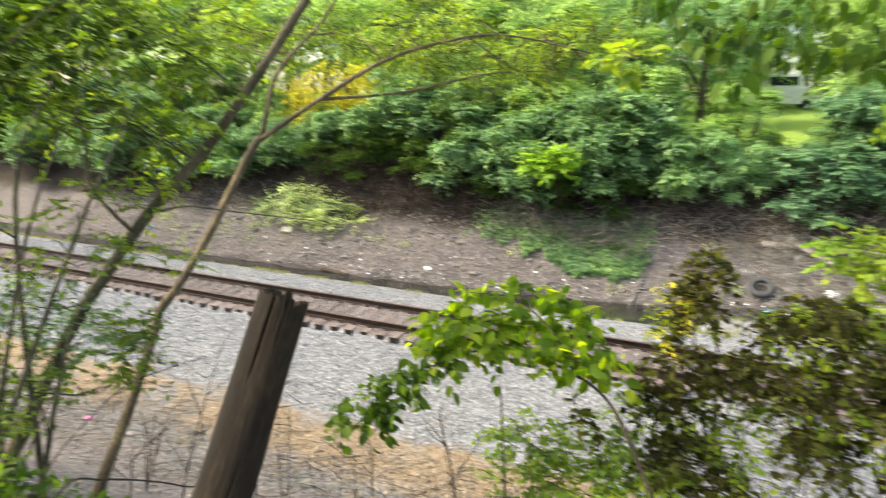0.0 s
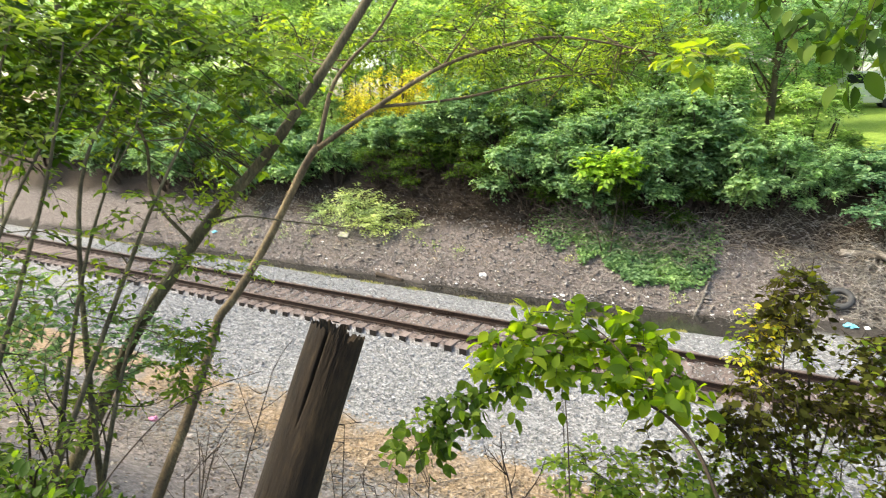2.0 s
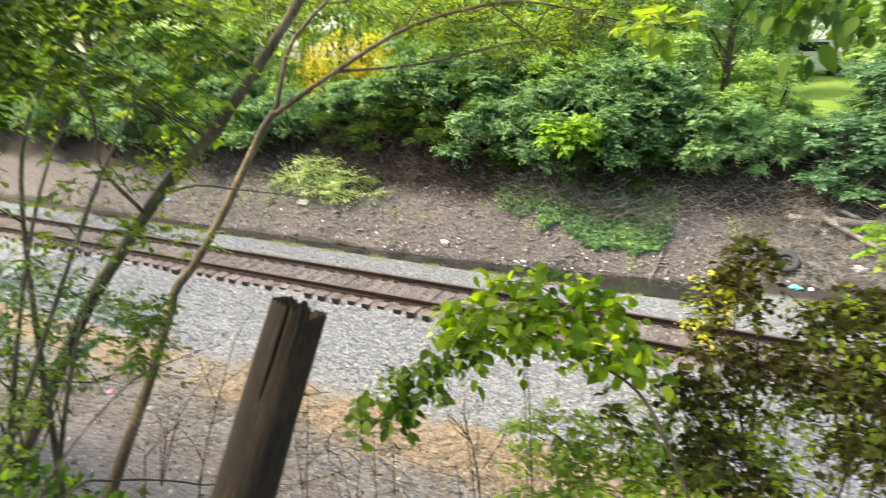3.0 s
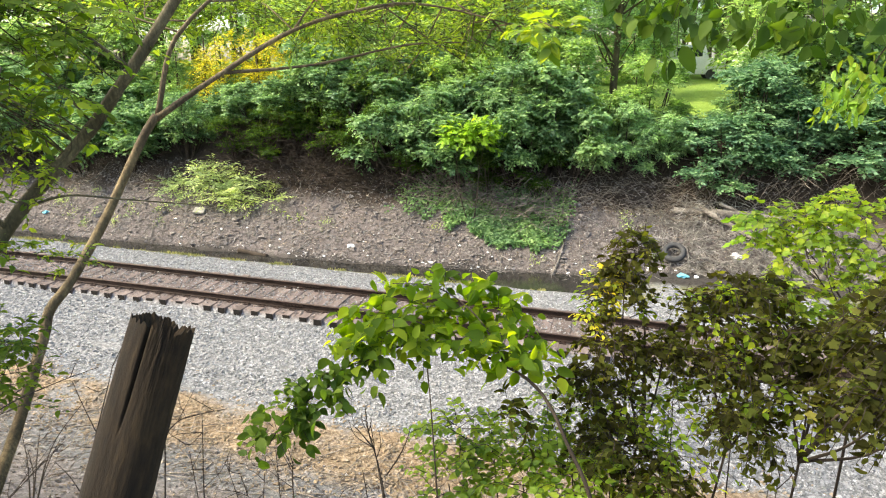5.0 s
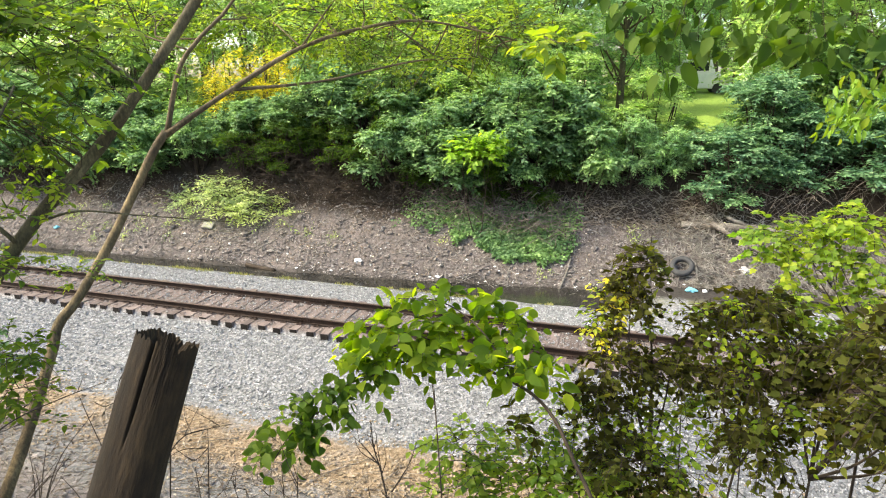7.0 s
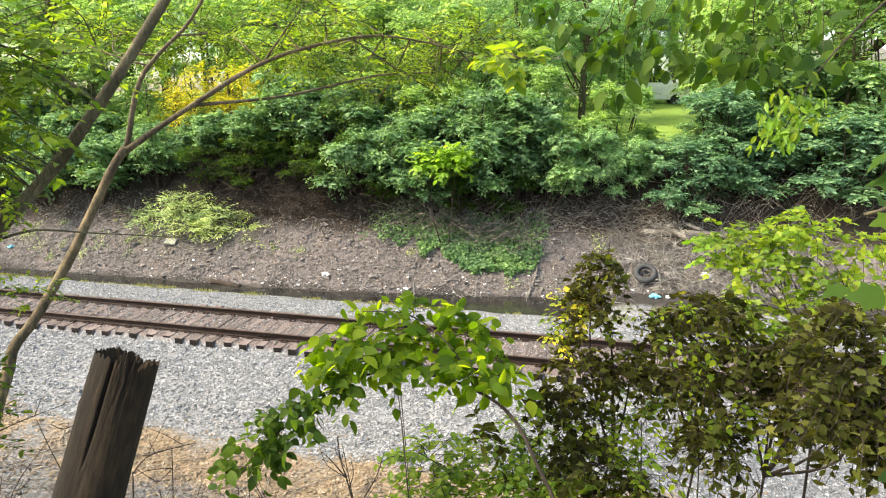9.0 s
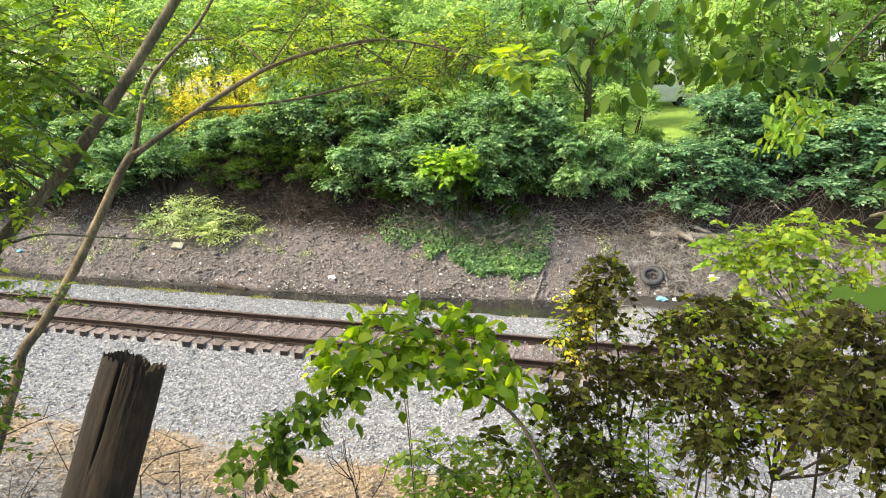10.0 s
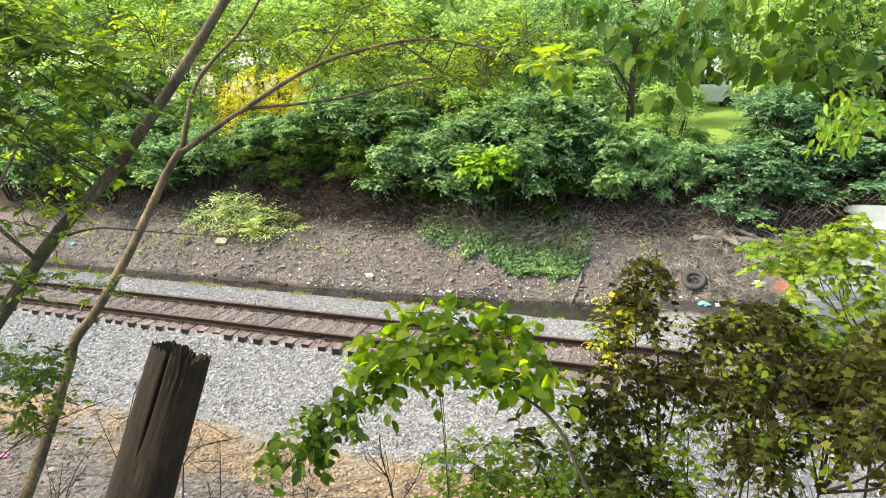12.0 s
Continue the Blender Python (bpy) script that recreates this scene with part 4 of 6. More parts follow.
def build_far_trees():
    lab = "slender green tree on the lawn behind the bank"
    a = make_tree("tree", 31, 9.5, 0.2, round_clumps(31, 16, 2.6, 2.6, 2.6, 9.5, 0.95), 1000, 10, 0.17, LEAF_FAR, lab)
    b = make_tree("tree", 32, 11, 0.26, round_clumps(32, 20, 3.2, 3.0, 3.4, 11.5, 1.1), 1400, 10, 0.18, LEAF_FAR, lab)
    c = make_tree("tree", 33, 8.5, 0.42, round_clumps(33, 18, 3.0, 3.0, 2.2, 9.0, 1.0), 1300, 10, 0.17, LEAF_FAR, "thick-trunked dark tree behind the brush")
    # Yellow leaf colour paints low sunlight on foliage; the sun itself stands higher.
    y = make_tree("tree", 34, 7.5, 0.16, [(x, yy, z, r, r, r * 0.9) for x, yy, z, r, _, _ in round_clumps(34, 14, 2.2, 1.6, 0.6, 5.2, 0.7)], 470, 9, 0.17, LEAF_YELLOW, "tree with low sunlight put into its yellow leaf colour")
    e = make_tree("young_tree", 35, 5.6, 0.07, round_clumps(35, 12, 1.3, 1.2, 0.4, 5.8, 0.55), 400, 9, 0.19, LEAF_FAR, "slim young tree with open light green foliage")
    e.matrix_world = scaled(-3.4, 12.6, 0, 1.0)
    e["group"] = "trees behind the far bank"
    for x, yy, s in [(-0.8, 13.4, 1.0), (1.4, 12.8, 0.95), (3.4, 13.6, 1.0), (6.6, 14.6, 0.8), (14.6, 13.6, 1.05), (17.0, 13.2, 1.1), (19.5, 13.8, 1.2), (-6.2, 13.0, 0.8), (-11.0, 15.6, 1.15), (-13.4, 15.2, 1.2), (-8.6, 15.8, 1.1), (-15.6, 12.8, 1.1), (-20.5, 13.2, 1.2), (-26, 12.6, 1.2), (2.4, 15.2, 1.1), (6.4, 16, 1.1), (-1.8, 16.2, 1.2), (-12.9, 12.4, 0.8), (8.6, 27, 1.7), (9.9, 31, 1.75), (11.2, 34.5, 1.7), (4.9, 26, 1.6), (3.0, 25, 1.6), (1.0, 26, 1.7), (-2.5, 27, 1.7), (17.2, 30, 1.8), (19.5, 34, 1.9), (-9.6, 18.5, 1.3), (-6.2, 17.2, 1.3)]:
        copy_thing(e, scaled(x, yy, (x * 97) % 360, s))
    near = None
    for x, yy, s in [(0.4, -12.3, 0.95), (-1.6, -11.8, 1.05)]:
        o = scaled(x, yy, (x * 77) % 360, s)
        if near is None:
            # Near foliage is darkened by its deep-shade leaf colour.
            near = make_tree("young_tree", 36, 5.4, 0.06, round_clumps(36, 12, 1.2, 1.2, 0.6, 5.6, 0.5), 330, 9, 0.13, LEAF_SHADE, "slim young tree with open green foliage on the near slope", form=OVATE, width=0.5)
            near.matrix_world = o
            near["group"] = "saplings on the slope"
        else:
            copy_thing(near, o)
    g = make_tree("tree", 37, 9.5, 0.2, round_clumps(38, 18, 2.6, 2.6, 2.4, 9.5, 0.95), 1150, 10, 0.17, LEAF_SOFT, "slender tree with pale green foliage on the lawn")
    g.matrix_world = scaled(8.8, 18.0, 0, 1.0)
    for o in (a, b, c, y, g):
        o["group"] = "trees behind the far bank"
    a.matrix_world = scaled(-1.0, 15.5, 0, 0.75)
    b.matrix_world = scaled(-3.5, 17.5, 0, 1.0)
    c.matrix_world = scaled(16.0, 17.0, 0, 1.1)
    y.matrix_world = scaled(-8.6, 13.2, 40, 0.8, -0.9)
    rng = random.Random(9)
    for o, x, yy, s in [
        (y, -11.2, 12.4, 0.72), (y, -6.4, 12.8, 0.7), (y, -9.6, 11.8, 0.66), (y, -7.8, 12.2, 0.62), (g, 3.2, 19.5, 0.95), (b, 0.0, 24, 1.0), (a, -6.0, 21, 1.0), (b, -13.5, 22, 1.1), (a, -19, 19, 1.1), (g, 5.8, 15.6, 0.7), (a, 1.6, 15.0, 0.7), (b, -22, 16.5, 1.15), (a, -27, 16, 1.2), (b, -33, 15.5, 1.3), (a, -40, 15, 1.3), (b, -48, 14, 1.4),
        (c, 20.5, 17.5, 1.2), (b, 25.5, 17, 1.25), (a, 31, 17, 1.3),
        (g, 13.6, 40, 1.1), (g, 16.6, 43, 1.2), (g, 11.4, 42, 1.1), (b, -30, 24, 1.5), (b, -42, 26, 1.7), (b, -58, 24, 1.9), (a, -12, 28, 1.2), (b, 22, 30, 1.5), (a, 30, 32, 1.6), (b, 38, 26, 1.6),
        (a, -2, 31, 1.15), (b, 8.5, 33, 1.2), (b, -9, 36, 1.4), (a, 16.5, 36, 1.3), (b, -19, 36, 1.5), (a, -27, 38, 1.5), (b, 28, 40, 1.6), (b, -6, 62, 2.1), (a, 0, 58, 2.0), (b, 12, 60, 2.1), (a, 26, 62, 2.2), (b, -13, 66, 2.3), (b, -28, 62, 2.3), (a, 42, 60, 2.2), (a, 6, 66, 2.2), (b, 18, 64, 2.2), (a, -20, 60, 2.2), (b, -36, 56, 2.3), (b, 34, 60, 2.3), (a, 50, 56, 2.3), (b, -56, 50, 2.4), (a, -76, 46, 2.5), (b, -36, 34, 1.6), (a, -50, 36, 1.8), (b, -29, 30, 1.3), (b, -23, 27, 1.3), (a, -16, 30, 1.3), (b, -66, 34, 2.0), (b, -90, 60, 2.8), (a, -110, 56, 3.0), (b, -70, 72, 2.8), (a, -48, 76, 2.8), (b, -24, 80, 2.8), (a, -4, 84, 2.8), (b, 14, 82, 2.8), (a, 32, 80, 2.8), (b, 52, 76, 2.8), (a, 70, 66, 2.8), (b, 60, 44, 2.2), (b, -80, 14, 1.9), (a, -100, 20, 2.2), (b, -120, -6, 2.6), (a, -110, 2, 2.4), (b, -95, -16, 2.3), (a, -130, 24, 2.8), (b, -66, 16, 1.6),
    ]:
        copy_thing(o, scaled(x, yy, rng.uniform(0, 360), s, 0, rng.uniform(0.92, 1.1)))


build_far_trees()


def build_bank_growth():
    rng = np.random.default_rng(61)
    # ivy mat that hangs down the bank
    n = 10500
    x = 0.3 + 7.6 * rng.beta(2.2, 1.6, n)
    low = 6.5 + 0.10 * x + 0.9 * np.array([noise.noise((a * 0.6, 2, 1)) + 0.6 * noise.noise((a * 1.7, 5, 1)) for a in x])
    y = low + 1.1 + rng.random(n) ** 1.1 * 2.6 - 1.5 * np.exp(-((x - 5.8) / 2.2) ** 2)
    p = np.array([(a, b, height(a, b) + 0.05 + 0.22 * rng.random()) for a, b in zip(x, y)])
    d = rng.standard_normal((n, 3)) * (1, 1, 0.3) + (0, -0.5, -0.3)
    u = rng.normal(0, 0.35, (n, 3)) + (0, -0.4, 1)
    tagged(leaves("ground_ivy", p, d, u, 0.15 * rng.uniform(0.6, 1.2, n), 0.75, SMALL, LEAF_SHRUB), "mat of green ivy creeping down the far bank", "ivy", kind="stuff")
    # scattered seedlings
    n = 900
    c = rng.integers(0, 26, n)
    cx = rng.uniform(-18, 16, 26)[c]
    cy = np.array([toe(a) for a in cx]) + rng.uniform(0.2, 3, 26)[c]
    q = np.stack([cx + rng.normal(0, 0.16, n), cy + rng.normal(0, 0.13, n)], 1)
    p = np.array([(a, b, height(a, b) + 0.2 * rng.random()) for a, b in q])
    tagged(leaves("bank_weeds", p, rng.standard_normal((n, 3)) + (0, 0, 0.6), rng.normal(0, 0.4, (n, 3)) + (0, 0, 1), 0.12 * rng.uniform(0.6, 1.3, n), 0.4, SMALL, LEAF_PALE), "small green weeds on the bare bank", "weeds", kind="stuff")
    # weeds along the ballast edge
    n = 11000
    x = rng.uniform(-24, 14, n)
    keep = np.array([noise.noise((a * 0.55, 9, 0)) + 0.4 * noise.noise((a * 2.1, 4, 0)) for a in x]) > 0.02
    x = x[keep]
    n = len(x)
    y = 3.62 + rng.normal(0, 0.2, n) + 0.035 * np.clip(x, 0, 12)
    p = np.array([(a, b, height(a, b)) for a, b in zip(x, y)])
    tagged(leaves("verge_grass", p, rng.normal(0, 0.45, (n, 3)) + (0, 0, 1), rng.standard_normal((n, 3)) * (1, 1, 0.2), rng.uniform(0.04, 0.13, n), 0.22, SMALL, GRASS), "yellowish grass tufts along the ballast edge", "grass", kind="stuff")


build_bank_growth()


def tangle(name, seed, n, region, length, radius, mat, label, category, rise=0.5, lift=0.6, lie=False):
    """Dry stalks and vines in a stretch (x0, x1, y0, y1)."""
    rng = np.random.default_rng(seed)
    w = Wood()
    for _ in range(n):
        x, y = rng.uniform(*region[:2]), rng.uniform(*region[2:])
        z = height(x, y)
        ln = length * rng.uniform(0.5, 1.4)
        a = rng.uniform(0, 6.28)
        if lie:
            dx, dy = math.cos(a) * ln / 2, math.sin(a) * ln / 2
            h = lift * rng.random() ** 1.5
            pts = [(x - dx, y - dy, height(x - dx, y - dy) + h * rng.random() + 0.02), (x, y, max(z, 0.5 * (height(x - dx, y - dy) + height(x + dx, y + dy))) + h + 0.03), (x + dx, y + dy, height(x + dx, y + dy) + h * rng.random() + 0.02)]
        else:
            e = np.array((math.cos(a), math.sin(a) - 0.4, rise + rng.normal(0, 0.4)))
            e *= ln / np.linalg.norm(e)
            b = np.array((x, y, z - 0.05))
            pts = [b, b + e * 0.5 + rng.normal(0, 0.12, 3) * ln, b + e + np.array((0, 0, -0.3 * ln * rng.random()))]
        r = radius * rng.uniform(0.6, 1.5)
        w.tube(pts, r, r * 0.5, 3, 4)
    return tagged(w.link(name, mat), label, category, kind="stuff")


def build_dead_wood():
    # Dark twig colour on these first vines also stands for the hollow's shade.
    tangle("dry_vines", 71, 1100, (-7.5, 0.8, 8.5, 10.8), 1.6, 0.015, TWIG_DARK, "dry brown vines in the dark hollow of the bank", "vines")
    tangle("dry_vines", 72, 850, (1.8, 7.6, 8.2, 9.8), 1.3, 0.012, TWIG, "dry grey vines hanging under the shrubs", "vines", rise=0.5)
    tangle("dry_vines", 73, 520, (7.4, 12.2, 9.2, 10.8), 0.9, 0.010, TWIG, "pale dry vines on the bank beside the logs", "vines", rise=0.25)
    tangle("dry_vines", 74, 150, (12.6, 20.0, 9.9, 11.2), 1.9, 0.008, TWIG, "long bare vines climbing the shrubs", "vines", rise=1.1)
    tangle("dry_vines", 75, 120, (-22, -6, 8.6, 10.2), 1.6, 0.012, TWIG_DARK, "dark bare stalks at the foot of the shrubs", "vines", rise=0.7)
    tangle("brush_pile", 76, 1150, (11.9, 18.0, 6.7, 9.9), 0.9, 0.0125, BRUSH, "heap of grey dead branches on the bank", "brush pile", lift=0.42, lie=True)
    tangle("loose_brush", 78, 210, (10.2, 12.8, 6.9, 9.6), 0.8, 0.012, BRUSH, "loose grey sticks round the dumped tyre", "twigs", lift=0.12, lie=True)
    tangle("fallen_twigs", 77, 800, (-18, 11, 5.5, 8.8), 0.6, 0.011, BRUSH, "twigs lying scattered over the bank", "twigs", lift=0.04, lie=True)
    rng = np.random.default_rng(7)

    def log(label, p0, p1, r0, r1, mat=LOG, name="log", bend=0.06):
        p0, p1 = (np.array((x, y, height(x, y) + dz)) for x, y, dz in (p0, p1))
        m = (p0 + p1) / 2 + rng.normal(0, bend, 3) * (1, 1, 0.4)
        m[2] = max(m[2], height(m[0], m[1]) + r0 * 0.6)
        w = Wood()
        line = w.tube([p0, m, p1], r0, r1, 9, 10, 0.13, rng)
        for _ in range(4 if r0 > 0.1 else 0):
            s = line[int(rng.integers(2, len(line) - 2))]
            e = s + rng.normal(0, 0.35, 3) * (1, 0.6, 0.3) + (0, -0.1, 0.22)
            w.tube([s, (s + e) / 2 + rng.normal(0, 0.04, 3), e], r0 * 0.28, r0 * 0.1, 3, 6)
        tagged(w.link(name, mat), label, "stick" if r0 < 0.06 else "log")
    log("long bleached fallen log on the brush", (11.6, 9.55, 0.12), (15.4, 9.0, 0.5), 0.15, 0.19)
    log("second bleached log leaning across the brush", (12.6, 9.2, 0.45), (14.3, 8.1, 0.4), 0.12, 0.07)
    log("thin grey log on the brush", (13.2, 9.6, 0.4), (15.2, 8.9, 0.35), 0.07, 0.05)
    log("grey log beside the ditch", (15.6, 7.7, 0.2), (18.0, 7.2, 0.2), 0.12, 0.09)
    log("grey log beside the ditch", (15.9, 7.2, 0.15), (17.4, 6.9, 0.2), 0.09, 0.07)
    log("pale stick standing out of the ditch edge", (7.45, 6.1, 0.03), (7.7, 7.4, 0.12), 0.05, 0.035, LOG, "stick")
    log("short pale stick on the bank", (7.0, 6.9, 0.03), (6.95, 7.4, 0.05), 0.04, 0.03, LOG, "stick")
    log("short pale stick on the bank", (10.0, 7.0, 0.03), (9.8, 7.7, 0.06), 0.035, 0.03, LOG, "stick")
    log("dark wet timber lying in the ditch", (-5.0, 5.25, 0.06), (-3.6, 5.1, 0.06), 0.09, 0.08, TWIG_DARK, "timber", 0.01)
    log("thin branch lying along the bank", (-6.6, 6.6, 0.03), (-8.4, 6.9, 0.04), 0.025, 0.015, TWIG, "stick")


build_dead_wood()


# ---- litter on the far bank ----
def crumpled(name, x, y, size, mat, label, category, seed):
    rng = np.random.default_rng(seed)
    bm = bmesh.new()
    bmesh.ops.create_icosphere(bm, subdivisions=2, radius=size)
    for v in bm.verts:
        v.co *= 0.75 + 0.5 * noise.noise(v.co / size * 1.6 + Vector((seed, 0, 0))) + rng.normal(0, 0.08)
        v.co.z *= 0.45
    ob = part(name, bm, mat)
    ob.location = (x, y, height(x, y) + size * 0.25)
    return tagged(ob, label, category)


def build_litter():
    crumpled("plastic_bag", -0.35, 5.85, 0.2, PAPER, "crumpled white plastic bag on the bank", "bag", 1)
    crumpled("plastic_bag", 11.85, 6.3, 0.22, BLUE, "crumpled light blue plastic bag by the ditch", "bag", 2)
    crumpled("plastic_bag", 12.3, 6.4, 0.12, PAPER, "crumpled white plastic bag by the ditch", "bag", 3)
    crumpled("plastic_bag", 13.7, 7.8, 0.26, PAPER, "white plastic rag caught in the brush", "bag", 4)
    crumpled("plastic_bag", -15.9, 6.2, 0.18, BLUE, "small blue plastic bag on the bank", "bag", 5)
    crumpled("plastic_wrapper", -1.6, -7.75, 0.12, PINK, "pink plastic wrapper on the bare soil", "wrapper", 6)
    crumpled("styrofoam_lump", 2.95, 5.8, 0.12, PAPER, "white foam lump at the ditch edge", "litter", 7)
    rng = random.Random(3)
    for i in range(90):
        x = rng.uniform(-9, 13)
        crumpled("paper_scrap", x, toe(x) + rng.uniform(-0.15, 1.4) * rng.random(), rng.uniform(0.025, 0.075), PAPER, "small white scrap of paper at the ditch", "litter", 20 + i)["group"] = "scraps along the ditch"
    slab = part("concrete_slab", box(-0.24, 0.24, -0.17, 0.17, -0.05, 0.05, 0.02), CONCRETE)
    slab.matrix_world = pose(-7.95, 6.85, height(-7.95, 6.85) + 0.1, 28, 4, 12)
    tagged(slab, "pale broken concrete slab on the bank", "slab")
    for i in range(30):
        x = rng.uniform(-10, 9)
        y = toe(x) + rng.uniform(0.3, 3.0)
        bm = bmesh.new()
        s = rng.uniform(0.06, 0.17)
        bmesh.ops.create_icosphere(bm, subdivisions=1, radius=s)
        for v in bm.verts:
            v.co = Vector((v.co.x * 1.2, v.co.y, v.co.z * 0.7)) * rng.uniform(0.75, 1.2)
        o = part("stone", bm, RUBBLE)
        o.matrix_world = pose(x, y, height(x, y) + s * 0.2, 0, 0, rng.uniform(0, 360))
        tagged(o, "brown-grey stone lying on the bank", "stone", "stones on the bank")
    # tyre
    R, r = 0.31, 0.11
    verts, faces = [], []
    n, m = 44, 14
    for i in range(n):
        for j in range(m):
            b = 2 * math.pi * j / m
            q = r * (1 + (0.06 if (i % 2 and math.cos(b) > 0.55) else 0))
            d = R + q * max(-0.75, math.cos(b))
            verts.append((d * math.cos(2 * math.pi * i / n), d * math.sin(2 * math.pi * i / n), 0.95 * q * math.sin(b)))
    for i in range(n):
        for j in range(m):
            faces.append((i * m + j, ((i + 1) % n) * m + j, ((i + 1) % n) * m + (j + 1) % m, i * m + (j + 1) % m))
    tyre = link("tyre", verts, faces, RUBBER, smooth=True)
    tyre.matrix_world = pose(11.6, 7.5, height(11.6, 7.5) + 0.28, 40, -8, 0)
    tagged(tyre, "worn black truck tyre dumped on the bank", "tyre")


build_litter()


# ---- beyond the lawn ----
SIDING = surface("painted_siding", [(0.3, (0.66, 0.65, 0.62)), (0.55, (0.8, 0.79, 0.76)), (0.8, (0.86, 0.85, 0.83))], 0.8, 20, 0.7, stretch=(0.3, 0.3, 6))
TAN = surface("tan_siding", [(0.3, (0.58, 0.48, 0.36)), (0.55, (0.72, 0.62, 0.48)), (0.8, (0.78, 0.7, 0.57))], 0.8, 20, 0.7, stretch=(0.3, 0.3, 6))
SHINGLE = surface("grey_shingle", [(0.3, (0.10, 0.095, 0.09)), (0.6, (0.2, 0.19, 0.18)), (0.8, (0.3, 0.29, 0.28))], 2, 25, 0.9)
CAR_WHITE = paint("car_white_paint", (0.72, 0.72, 0.71), 0.25)
CAR_SILVER = paint("car_silver_paint", (0.3, 0.32, 0.34), 0.25)


def make_house(x, y, turn, wide, deep, wall_mat, label):
    house = thing("house", pose(x, y, height(x, y) - 0.2, 0, 0, turn), label, "house", "houses beyond the lawn")
    part("wall", box(-wide / 2, wide / 2, -deep / 2, deep / 2, 0, 3.1, 0.01), wall_mat, house)
    bm = bmesh.new()
    w, d = wide / 2 + 0.4, deep / 2 + 0.4
    v = [bm.verts.new(p) for p in ((-w, -d, 3.1), (w, -d, 3.1), (w, d, 3.1), (-w, d, 3.1), (-w, 0, 5.2), (w, 0, 5.2))]
    for f in ((0, 1, 5, 4), (2, 3, 4, 5), (0, 4, 3), (1, 2, 5), (3, 2, 1, 0)):
        bm.faces.new([v[i] for i in f])
    part("roof", bm, SHINGLE, house, "grey shingled roof")
    for k in range(int(wide // 2.6)):
        cx = -wide / 2 + 1.5 + k * 2.6
        win = part("window", boxes(bmesh.new(), (cx - 0.5, cx + 0.5, -deep / 2 - 0.05, -deep / 2 - 0.003, 1.0, 2.3), bevel=0.01), PAPER, house, "white-framed window")
        part("pane", box(cx - 0.42, cx + 0.42, -deep / 2 - 0.06, -deep / 2 - 0.052, 1.08, 2.22), DARK_GLASS, win)
    return house


def make_car(x, y, turn, mat, label, tall=1.0):
    car = thing("car", pose(x, y, height(x, y), 0, 0, turn), label, "car", "parked cars beyond the lawn")
    part("body", box(-2.3, 2.3, -0.88, 0.88, 0.3, 0.95 * tall, 0.14), mat, car)
    cab = box(-1.5, 1.2, -0.78, 0.78, 0.9 * tall, 1.5 * tall, 0.12)
    for v in cab.verts:
        if v.co.z > 1.2 * tall:
            v.co.x *= 0.78
    part("cabin", cab, mat, car)
    for s in (-1, 1):
        part("side_window", box(-0.95, 0.75, s * 0.785 - 0.006, s * 0.785 + 0.006, 1.0 * tall, 1.38 * tall, 0.003), DARK_GLASS, car, "dark side window")
        for wx in (-1.4, 1.4):
            bm = bmesh.new()
            bmesh.ops.create_cone(bm, cap_ends=True, segments=20, radius1=0.33, radius2=0.33, depth=0.22, matrix=Matrix.Translation((wx, s * 0.8, 0.33)) @ pose(0, 0, 0, 90))
            part("wheel", bm, RUBBER, car, "black wheel")


make_house(5.5, 49, 4, 13, 8, TAN, "tan one-storey house with grey shingled roof")
make_house(-13.5, 47, -5, 14, 8, SIDING, "white one-storey house with grey shingled roof")
make_house(27, 52, 8, 14, 8, SIDING, "white one-storey house with grey shingled roof")
make_car(13.5, 33, 4, CAR_WHITE, "white van parked beyond the lawn", 1.5)
make_car(9.9, 37, -8, CAR_SILVER, "silver car parked beyond the lawn", 1.0)
make_car(-1.0, 42, 3, CAR_WHITE, "white car parked beyond the lawn", 1.1)


